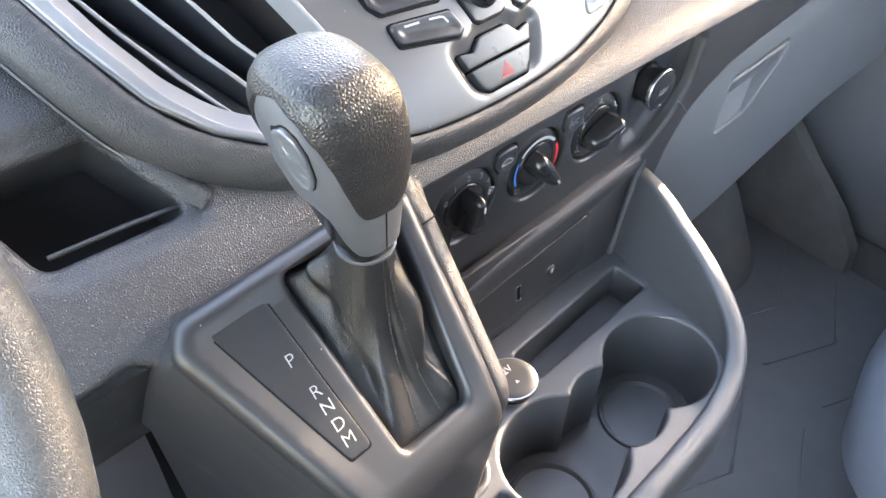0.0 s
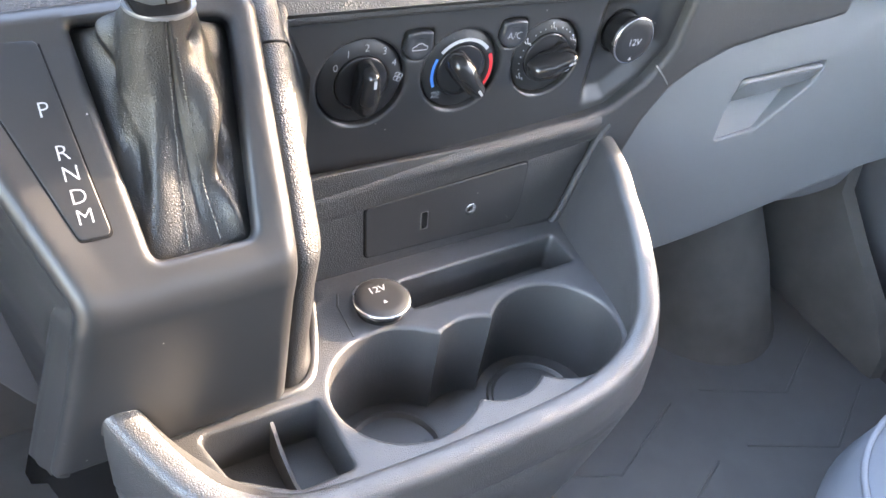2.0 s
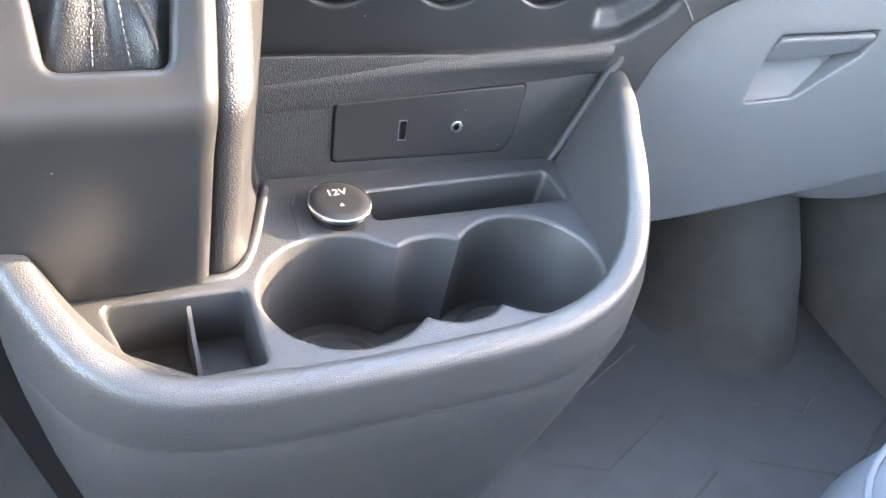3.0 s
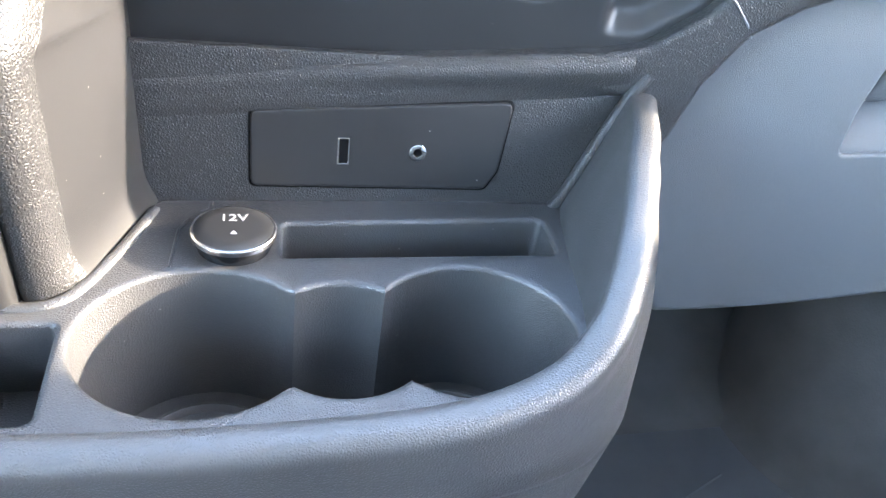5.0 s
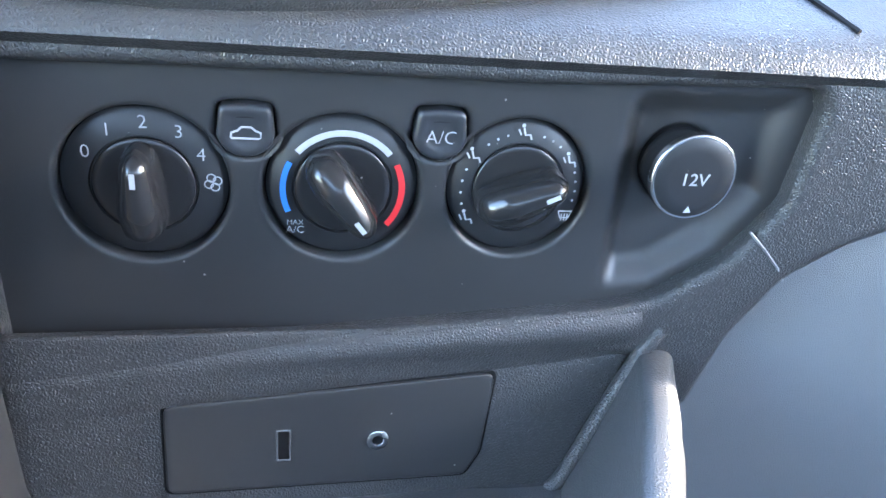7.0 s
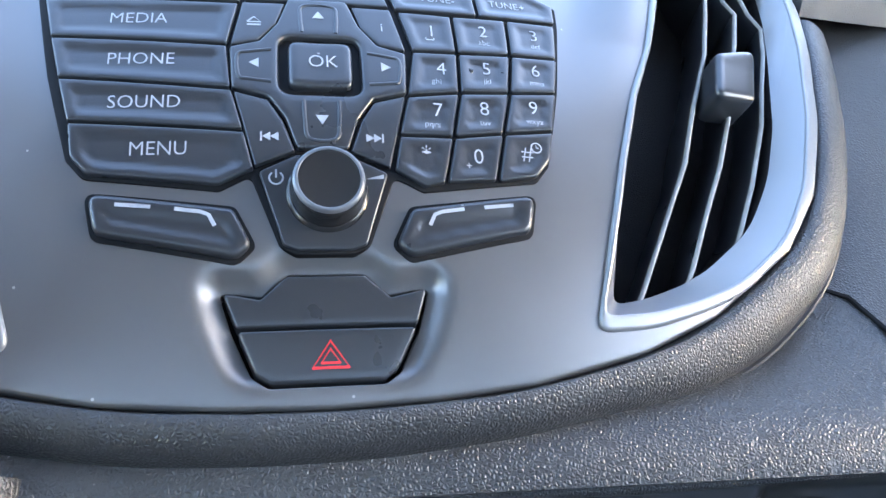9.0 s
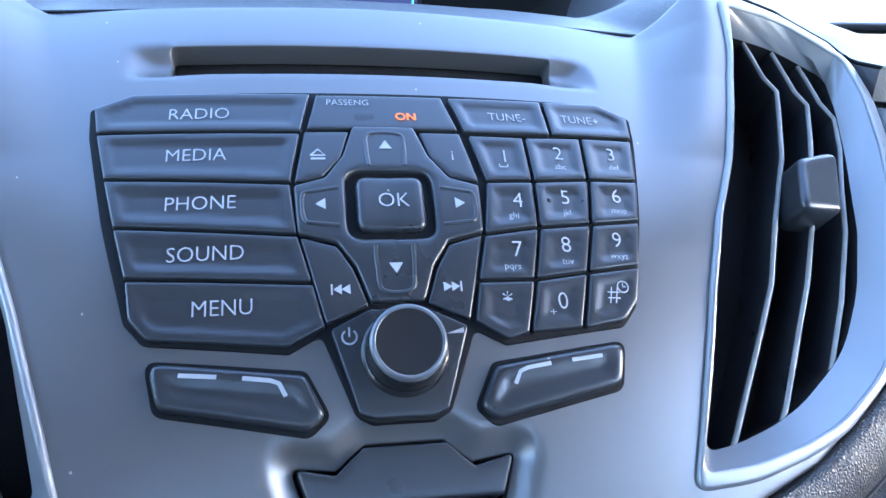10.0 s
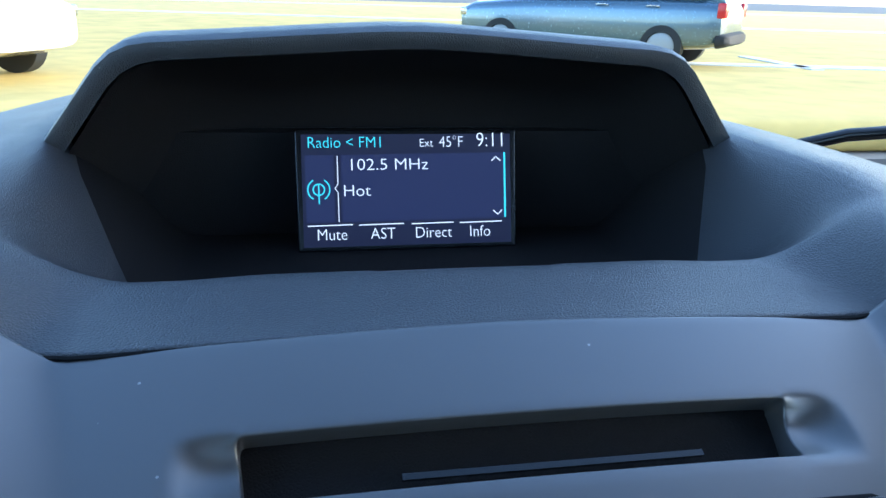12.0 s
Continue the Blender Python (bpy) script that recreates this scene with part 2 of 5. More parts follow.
def mesh(name, data, material, smooth=True):
    me = bpy.data.meshes.new(name)
    if isinstance(data, bmesh.types.BMesh):
        data.to_mesh(me)
        data.free()
    else:
        me.from_pydata(data[0], [], data[1])
    me.materials.append(material)
    if smooth:
        me.polygons.foreach_set("use_smooth", [True] * len(me.polygons))
        me.set_sharp_from_angle(angle=radians(50))
    me.update()
    return me


def part(name, data, material, parent=None, label="", smooth=True):
    ob = new(name, mesh(name, data, material, smooth))
    if parent is not None:
        ob.parent = parent
        ob.matrix_parent_inverse = parent.matrix_world.inverted()
    return tagged(ob, label) if label else ob


def thing(name, label, category, where=(0, 0, 0), group="", kind=""):
    e = new(name)
    e.empty_display_size = 0.02
    e.location = where
    e.matrix_world = Matrix.Translation(where)
    return tagged(e, label, category, group, kind)


def loft(rings, closed=True, caps=(False, False)):
    """Rings of equal counts joined in order."""
    n = len(rings[0])
    verts = [tuple(p) for r in rings for p in r]
    faces = []
    for i in range(len(rings) - 1):
        for k in range(n if closed else n - 1):
            a, b = i * n + k, i * n + (k + 1) % n
            faces.append((a, b, b + n, a + n))
    if caps[0]:
        faces.append(tuple(reversed(range(n))))
    if caps[1]:
        faces.append(tuple(range((len(rings) - 1) * n, len(rings) * n)))
    return verts, faces


def joined(*datas):
    verts, faces = [], []
    for v, f in datas:
        k = len(verts)
        verts += v
        faces += [tuple(i + k for i in q) for q in f]
    return verts, faces


def lathe(at, cu, cv, profile, n=48, caps=(False, True), rx=1.0):
    """Rings round (cu, cv) on a face: profile of (radius, height)."""
    return loft([[at(cu + r * rx * math.cos(2 * math.pi * k / n), cv + r * math.sin(2 * math.pi * k / n), h) for k in range(n)] for r, h in profile], True, caps)


def tube(path, r, n=8, caps=True):
    """A round bar along points; r may change along it."""
    rings = []
    for i, p in enumerate(path):
        a, b = Vector(path[max(i - 1, 0)]), Vector(path[min(i + 1, len(path) - 1)])
        d = (b - a).normalized()
        s = d.orthogonal().normalized() if i == 0 else (side - d * side.dot(d)).normalized()
        side = s
        t = d.cross(s)
        rad = r[i] if isinstance(r, (list, tuple)) else r
        rings.append([Vector(p) + (s * math.cos(2 * math.pi * k / n) + t * math.sin(2 * math.pi * k / n)) * rad for k in range(n)])
    return loft(rings, True, (caps, caps))


def spline(pts, n=8, closed=False):
    """A smooth line through the points."""
    pts = [Vector(p) for p in pts]
    m, out = len(pts), []
    for i in range(m if closed else m - 1):
        p0, p1, p2, p3 = (pts[k % m] if closed else pts[max(0, min(k, m - 1))] for k in (i - 1, i, i + 1, i + 2))
        for k in range(n):
            t = k / n
            out.append(0.5 * ((2 * p1) + (p2 - p0) * t + (2 * p0 - 5 * p1 + 4 * p2 - p3) * t * t + (3 * p1 - p0 - 3 * p2 + p3) * t ** 3))
    return out if closed else out + [pts[-1]]


def plate(at, poly, h=0.2):
    """A thin printed mark on a face."""
    pts = ccw(poly)
    bm = bmesh.new()
    vs = [bm.verts.new(at(p[0], p[1], h)) for p in pts]
    bm.faces.new(vs)
    bmesh.ops.triangulate(bm, faces=bm.faces[:])
    return bm


def stroke(at, pts, w, h=0.2):
    """A printed line of width w (in mm)."""
    left, right = [], []
    for i, p in enumerate(pts):
        a, b = Vector(pts[max(i - 1, 0)]), Vector(pts[min(i + 1, len(pts) - 1)])
        d = (b - a).normalized()
        q = Vector((-d.y, d.x)) * w / 2
        left.append(at(p[0] + q.x, p[1] + q.y, h))
        right.append(at(p[0] - q.x, p[1] - q.y, h))
    n = len(pts)
    return [tuple(v) for v in right + left], [(i, i + 1, n + i + 1, n + i) for i in range(n - 1)]


def arc(cx, cy, r, a0, a1, n=14):
    return [(cx + r * math.cos(radians(a0 + (a1 - a0) * k / n)), cy + r * math.sin(radians(a0 + (a1 - a0) * k / n))) for k in range(n + 1)]


def words(at, text, u, v, size, h=0.25, turn=0.0, squeeze=1.0, bold=-0.009):
    """Lettering laid on a face, centred on (u, v), in the built-in font; size is the height of a capital in mm."""
    cu = bpy.data.curves.new("words", "FONT")
    cu.body, cu.align_x, cu.align_y, cu.size, cu.offset, cu.resolution_u = text, "CENTER", "CENTER", 1.0, bold, 3
    ob = bpy.data.objects.new("words", cu)
    scene.collection.objects.link(ob)
    me = bpy.data.meshes.new_from_object(ob.evaluated_get(bpy.context.evaluated_depsgraph_get()))
    k, c, s = size / 0.70, math.cos(radians(turn)), math.sin(radians(turn))
    verts = []
    for p in me.vertices:
        x, y = p.co.x * k * squeeze, p.co.y * k
        verts.append(tuple(at(u + x * c - y * s, v + x * s + y * c, h)))
    faces = [tuple(f.vertices) for f in me.polygons]
    bpy.data.objects.remove(ob)
    bpy.data.curves.remove(cu)
    bpy.data.meshes.remove(me)
    return verts, faces


def box(lo, hi, bevel=0.0, seg=2):
    bm = bmesh.new()
    bmesh.ops.create_cube(bm, size=1)
    for v in bm.verts:
        v.co = Vector([lo[k] + (v.co[k] + 0.5) * (hi[k] - lo[k]) for k in range(3)])
    if bevel:
        bmesh.ops.bevel(bm, geom=bm.edges[:], offset=bevel, segments=seg, affect="EDGES", profile=0.5)
    return bm


def prism(at, poly, h0, h1):
    """A block from h0 to h1 on a face."""
    p = ccw(poly)
    n = len(p)
    return loft([[at(q[0], q[1], h) for q in p] for h in (h0, h1)], True, (True, True))


# ---- the faces of the dashboard ----
def smooth(x, a, b):
    x = min(max((x - a) / (b - a), 0.0), 1.0)
    return x * x * (3 - 2 * x)


def vent_lift(u, v):
    """The vent pods rise out of the fascia, most at their upper ends."""
    u = abs(u)
    edge = float(np.interp(v, [-44, 22, 90, 112], [94, 119, 142, 146]))
    high = float(np.interp(v, [-20, 22, 60, 90, 112], [0, 3, 10, 19, 26]))
    return smooth(u, edge - 36, edge - 8) * high * (1 - 0.0035 * max(0.0, u - 143))


def fascia_bulge(u, v):
    lift = vent_lift(u, v)
    u, v = u * 0.001, v * 0.001
    return lift + 1000 * (-0.0028 - 0.0506 * v - 2.014 * v * v - 1.055 * v ** 3 - 0.705 * u * u)


FASCIA = face((0, 0, 1.4), 42, 0, fascia_bulge)
CLIMATE = face((0.05, -0.0645, 1.245), 86, -2.5)
DECK = face((0, -0.1614, 1.1292), -5)
BACK = face((0.04, -0.0860, 1.148), 76, -1)
TOWER = face((-0.15, -0.122, 1.276), 39.8)
SCREEN = face((0, 0.2652, 1.4336), 70.5)

# ---- centre fascia with its vents ----
VENT = rounded([(83, -78, 3), (101, -76.5), (119, -72), (135, -66), (158, -50), (174, -27), (187, 5), (198, 40), (205, 66), (206, 90, 6), (173, 102), (145, 100, 4), (137, 73), (128, 47), (119, 22), (108, 0), (98.5, -27), (90, -55)],60)
VENT_DEEP = rounded([(91, -71, 3), (103, -69), (118, -64), (130, -58), (152, -42), (167, -20), (178, 5), (189, 40), (197, 64), (202, 87, 6), (176, 95), (150, 95, 4), (142, 73), (132, 47), (122, 22), (111, 0), (101.5, -27), (95, -55)],60)
VENT_RIM = rounded([(80, -83, 4), (101, -81.5), (120, -76), (136, -70), (161, -52), (179, -29), (193, 4), (204, 38), (212, 66), (212, 93, 10), (175, 107), (141.5, 103.5, 4), (134.5, 73), (125.5, 48), (116.5, 22), (105.5, 0), (96, -27), (87.5, -55)],60)
half_outline = [(0, -101), (30, -100), (60, -97), (97, -88.5), (125, -77), (161, -52.8), (180, -29.5), (194, 3), (205, 37), (214, 66), (216, 90), (207, 103), (178, 111), (147, 111.5), (135, 113), (120, 101.5), (108, 95), (60, 95.5), (0, 96.5)]
OUTLINE = half_outline + [(-u, v) for u, v in reversed(half_outline[1:-1])]
CD = rounded([(-63, 54), (62, 54), (65, 69), (-65, 69)], 2)
HAZARD_BAY = rounded([(-29.2, -68.8), (-17.6, -70.4), (-10.4, -64.4), (10.4, -64.4), (17.6, -70.4), (29.6, -68.6), (26.4, -80), (20.4, -91.8, 3), (16, -95.3, 3), (-16, -95.3, 3), (-20.4, -91.8, 3), (-25.6, -80)], 1.5)
BAY = ccw(HAZARD_BAY)


def fascia_relief(u, v, d):
    # shallow scoops at the two ends of the disc slot, and the fascia falling towards the switch bay
    e = max(0.0, 1 - ((abs(u) - 66) / 12.0) ** 2) * max(0.0, 1 - ((v - 61) / 8.0) ** 2) if 54 < abs(u) < 80 else 0.0
    low = -5.0 * e
    if abs(u) < 42 and v < -56:
        near = nearest(np.array([[u, v]]), BAY)[1][0]
        t = max(0.0, 1 - near / 7.5) * min(1.0, max(0.0, (v + 97) / 8.0))
        low -= 4.2 * t * t * (3 - 2 * t)
    return low


fascia = thing("dashboard_fascia", "satin grey centre fascia of a van dashboard with radio keys", "dashboard panel", (0, 0, 1.36))
part("fascia_panel", sheet(FASCIA, OUTLINE, [CD, VENT, mirrored(VENT), HAZARD_BAY], 2.0, 0, 1.0, 5, 0.6, 9, fascia_relief), SILVER, fascia)
part("slot_lining", sheet(FASCIA, [(-70, 50), (70, 50), (70, 74), (-70, 74)], (), 6, -11, 0.5, 1), DARKSOFT, fascia)
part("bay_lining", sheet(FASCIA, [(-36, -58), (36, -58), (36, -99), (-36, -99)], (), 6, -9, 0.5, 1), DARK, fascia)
part("disc_slot_lip", prism(FASCIA, [(-30, 57), (40, 57), (40, 58.5), (-30, 58.5)], -8, -6), GLOSS, fascia)


SLATS = ([(97, -78), (103.3, -67), (120, -35.6), (130, -18), (140, 7), (154, 35.5), (163, 60), (166, 69.6), (161.3, 76), (160, 88), (158, 104)], [(114, -76), (124.4, -58.3), (137, -33), (146, -17), (157, 6.5), (173.5, 46), (181.8, 66.4), (177.5, 72), (176, 85), (175, 102)], [(138, -62), (147.2, -45.2), (159.5, -23), (173, 5), (180, 23), (190, 46), (196, 62.7), (191, 70), (190, 82), (189, 98)])


def vent(side):
    flip = (lambda p: mirrored(p)) if side < 0 else (lambda p: p)
    v = thing("air_vent", "tall dashboard air vent with dark vertical slats in a silver bezel", "air vent", FASCIA(side * 130, 0, 0), "air vents")
    part("bezel", sheet(FASCIA, flip(VENT_RIM), [flip(VENT)], 1.6, 1.6, 1.2, 4, 1.0, 1.5), BEZEL, v, "satin silver bezel")
    front_ring, deep_ring = ([(side * p[0], p[1]) for p in ring] for ring in (VENT, VENT_DEEP))
    wall = [[FASCIA(p[0], p[1], 0.4) for p in front_ring]]
    wall += [[FASCIA(p[0] + (q[0] - p[0]) * f, p[1] + (q[1] - p[1]) * f, h) for p, q in zip(front_ring, deep_ring)] for f, h in ((0.5, -5), (1.0, -10))]
    part("throat", loft(wall), BEZEL, v, "satin silver inner wall of the bezel")
    part("duct", loft([[FASCIA(p[0], p[1], h) for p in deep_ring] for h in (-10, -40)]), DARKSOFT, v)
    part("back_plate", sheet(FASCIA, flip([(70, -90), (170, -75), (225, 60), (215, 108), (130, 108)]), (), 8, -38, 1, 1), DARKSOFT, v)
    for pts in SLATS:
        line = [Vector((p[0], p[1], 0)) for p in pts]
        side_ring = ((-1.1, -14), (-0.9, -11.2), (0.9, -11.2), (1.1, -14), (5.0, -38), (3.2, -38))
        slat = part("slat", loft([[FASCIA(side * (p.x + o), p.y, h) for o, h in side_ring] for p in line], True, (True, True)), KEYMAT, v)
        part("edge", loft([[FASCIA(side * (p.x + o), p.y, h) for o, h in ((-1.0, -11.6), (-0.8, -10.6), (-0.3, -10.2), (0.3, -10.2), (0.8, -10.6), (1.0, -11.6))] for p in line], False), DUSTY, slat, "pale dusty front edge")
    if side > 0:
        tab = rounded([(150, 27), (172, 33.6), (162, 6), (143, 5)], 4)
        part("slider_tab", sheet(FASCIA, tab, (), 2, 1, 2.5, 14), KEYMAT, v)
    return v


vent(1)
vent(-1)

# padded rim round the fascia
rim = thing("fascia_rim", "black grained padded rim curving under the grey fascia", "dashboard trim", (0, -0.06, 1.31))
lower = [(-u, v - 0.5, 0) for u, v in reversed(half_outline[:10])]
lower = lower + [(-u, v, w) for u, v, w in reversed(lower[:-1])]
line = spline(lower, 6)
rings = []
for i, p in enumerate(line):
    a, b = line[max(0, i - 1)], line[min(len(line) - 1, i + 1)]
    d = Vector((b.x - a.x, b.y - a.y)).normalized()
    nx, ny = d.y, -d.x
    k = 1 + 0.55 * min(max((abs(p.x) - 80) / 60, 0), 1)
    rings.append([FASCIA(p.x + nx * w * k, p.y + ny * w * k, h) for w, h in ((-1, -5), (0.0, -0.8), (0.6, 0.6), (2.5, 1.6), (5, 1.5), (8, 0.4), (10.5, -2.0), (12, -5), (13, -10), (13.5, -22))])
part("padding", loft(rings, False), GRAIN, rim)
part("welt", tube([r[8] + Vector((0, -0.0006, -0.0004)) for r in rings], 0.0011, 6), CHARCOAL, rim, "thin dark welt below the padding")


# ---- radio keys ----
def RADIOF(u, v, h=0.0):
    return FASCIA(u, v - 1.4, h)


def dish(outer_d=1.5, deep=0.9, low=True):
    """A raised border round a sunk middle."""
    def f(u, v, d):
        t = min(max((d - outer_d) / 1.7, 0), 1)
        return -deep * t * t * (3 - 2 * t)
    return f


def key(name, poly, material=None, h=2.2, roll=0.7, label="", deep=0.8, step=1.5, parent=None, r=0.7):
    return part(name, sheet(RADIOF, rounded(poly, r), (), step, h, roll, 4, relief=dish(deep=deep) if deep else None), material or KEYMAT, parent, label)


radio = thing("radio_control_panel", "dark radio keypad with white lettered keys and a volume knob", "car radio", (0, 0, 1.4))
well = rounded([(-85, 40), (-73, 45.5), (73, 45.5), (85.5, 40), (84, 29), (77.5, -2), (70, -30, 4), (65, -36, 4), (29, -40.5), (20.5, -36), (12.5, -57, 4), (8, -59, 3), (-8, -59, 3), (-12.5, -57, 4), (-20.5, -36), (-29, -40.5), (-65, -36, 4), (-70, -30, 4), (-77.5, -2), (-84, 29)], 2)
part("well", sheet(RADIOF, well, (), 3, 0.5, 0.4, 2), DARK, radio)
left_keys = [
    ("RADIO", [(-83.5, 39.5), (-73, 44.5), (-21.3, 43.5), (-24.3, 28), (-81.8, 29.6)], (-53.6, 35.6)),
    ("MEDIA", [(-81.6, 28.6), (-24.6, 27), (-27.6, 9.5), (-78, 12.8)], (-53.8, 19.7)),
    ("PHONE", [(-77.8, 11.9), (-27.8, 8.5), (-26.2, -7.3), (-74.2, -2.8)], (-51.9, 3.2)),
    ("SOUND", [(-74, -3.7), (-26, -8.3), (-22.6, -21.6), (-70.3, -18)], (-50, -12.4)),
    ("MENU", [(-70, -19), (-22.3, -22.6), (-19.6, -34.2), (-29.3, -38.9, 4), (-64, -35, 4), (-68.6, -29.5, 4)], (-45.5, -27.8)),
]
for text, poly, (u, v) in left_keys:
    k = key("key", poly, parent=radio)
    part("lettering", words(RADIOF, text, u, v, 4.4, 1.7, 0, 0.92), WHITE, k)
k = key("indicator", [(-19.4, 43), (19.6, 43), (23.2, 28.8), (-22.6, 28.8)], parent=radio, deep=0)
part("lettering", words(RADIOF, "PASSENG", -10.0, 39.4, 2.5, 2.45, 0, 0.9), WHITE, k)
part("lettering", words(RADIOF, "OFF", -5.2, 33.4, 2.7, 2.42, 0, 0.95), CHARCOAL, k, "unlit dark word")
part("lamp", words(RADIOF, "ON", 7.4, 33.6, 2.9, 2.5, 0, 1.0, 0.02), AMBER, k, "lit amber word")
eject = [(-23.3, 27.6), (-10.2, 27.6), (-13, 18), (-18.5, 11), (-26.6, 9)]
info = [(23.4, 27.6), (10.8, 27.6), (13, 18), (18.5, 11), (27, 9.2)]
k = key("key", eject, parent=radio, deep=0, step=1.6)
part("symbol", joined(stroke(RADIOF, [(-21.8, 17.2), (-17.6, 17.2)], 0.7, 2.4), stroke(RADIOF, [(-21.8, 18.4), (-19.7, 20.6), (-17.6, 18.4), (-21.8, 18.4)], 0.6, 2.4)), WHITE, k)
k = key("key", info, parent=radio, deep=0, step=1.6)
part("lettering", words(RADIOF, "i", 20, 18.5, 3.6, 2.4), WHITE, k)
dpad = [(-9.2, 29.6), (9.2, 29.6), (12.6, 18.5), (18, 10.6), (26.8, 8), (26, -7.5), (15.5, -10.5), (10.6, -18), (7.4, -28), (-7.4, -28), (-10.6, -18), (-15.5, -10.5), (-26, -7.5), (-26.8, 8), (-18, 10.6), (-12.6, 18.5)]
OK_HOLE = rounded([(-12.4, 12.6), (12.4, 12.6), (12.4, -9.6), (-12.4, -9.6)], 4.5)
dp = part("direction_pad", sheet(RADIOF, rounded(dpad, 1.5), [OK_HOLE], 1.6, 2.6, 0.9, 4, 1.2, 3), KEYMAT, radio)
for pts in ([(-1.9, 20.6), (1.9, 20.6), (0, 23.8)], [(-1.9, -17.2), (1.9, -17.2), (0, -20.4)], [(-18.2, 3.2), (-18.2, -0.4), (-21, 1.4)], [(18.6, 3.3), (18.6, -0.3), (21.6, 1.5)]):
    part("arrow", plate(RADIOF, pts, 2.85), WHITE, dp)
# each arm of the pad is dished towards its arrow
for pts in ([(-5.2, 14.5), (-5.6, 21), (-4.6, 26.2), (4.6, 26.2), (5.6, 21), (5.2, 14.5)], [(-5.2, -12), (-5.0, -19), (-3.8, -25), (3.8, -25), (5.0, -19), (5.2, -12)], [(-14.6, 6.8), (-21, 5.8), (-24.4, 4.4), (-24.0, -3.4), (-21, -4.6), (-14.6, -5.4)], [(14.6, 6.8), (21, 5.8), (24.4, 4.4), (24.0, -3.4), (21, -4.6), (14.6, -5.4)]):
    part("raised_edge", tube([RADIOF(p.x, p.y, 2.35) for p in spline([(q[0], q[1], 0) for q in pts], 5)], 0.0007, 8), KEYMAT, dp)
k = part("ok_key", sheet(RADIOF, rounded([(-9.6, 10.4), (9.8, 10.4), (9.8, -7.4), (-9.6, -7.4)], 3.5), (), 1.6, 3.4, 1.6, 6, relief=lambda u, v, d: -0.05 * max(0, 9 - abs(u))), KEYMAT, radio)
part("lettering", words(RADIOF, "OK", 0.8, 1.8, 4.6, 3.6, 0, 0.95), WHITE, k)
for s in (-1, 1):
    k = key("skip_key", [(s * 25.4, -8.6), (s * 15.6, -11.6), (s * 11.4, -18.6), (s * 8, -28.6), (s * 19.3, -33.6)], parent=radio, deep=0, step=1.6)
    tri1 = [(s * 12.6, -22.9), (s * 12.6, -25.7), (s * 15, -24.3)]
    tri2 = [(s * 14.9, -22.9), (s * 14.9, -25.7), (s * 17.2, -24.3)]
    part("symbol", plate(RADIOF, tri1, 2.5), WHITE, k)
    part("symbol", plate(RADIOF, tri2, 2.5), WHITE, k)
    part("symbol", stroke(RADIOF, [(s * 17.5, -22.8), (s * 17.5, -25.8)], 0.5, 2.5), WHITE, k)
k = key("tune_key", [(22, 43), (53, 43.6), (53.4, 29), (33, 28.4), (25.2, 28.4)], parent=radio)
part("lettering", words(RADIOF, "TUNE-", 40.4, 35.6, 3.3, 1.7, 0, 0.92), WHITE, k)
k = key("tune_key", [(54.2, 43.6), (74, 44.5), (83.6, 39.5), (82.4, 29.8), (54.4, 29)], parent=radio)
part("lettering", words(RADIOF, "TUNE+", 65.9, 36.4, 3.3, 1.7, 0, 0.92), WHITE, k)
colsep = [[(25.6, 27.4), (28.9, 9.6), (25.9, -8.4), (22.5, -22.6), (20.4, -34.4)], [(44.2, 27.4), (44.2, 10.2), (43.2, -6), (39.6, -22.4), (36, -38)], [(63.6, 28.4), (62.6, 11.4), (60, -4.6), (56, -20.2), (52, -36.8)], [(82.2, 28.8), (79.8, 12), (76.6, -3), (73.2, -18), (66.5, -34)]]
digits = [["1", "2", "3"], ["4", "5", "6"], ["7", "8", "9"], ["*", "0", "#"]]
small = [["", "abc", "def"], ["ghi", "jkl", "mno"], ["pqrs", "tuv", "wxyz"], ["", "", ""]]
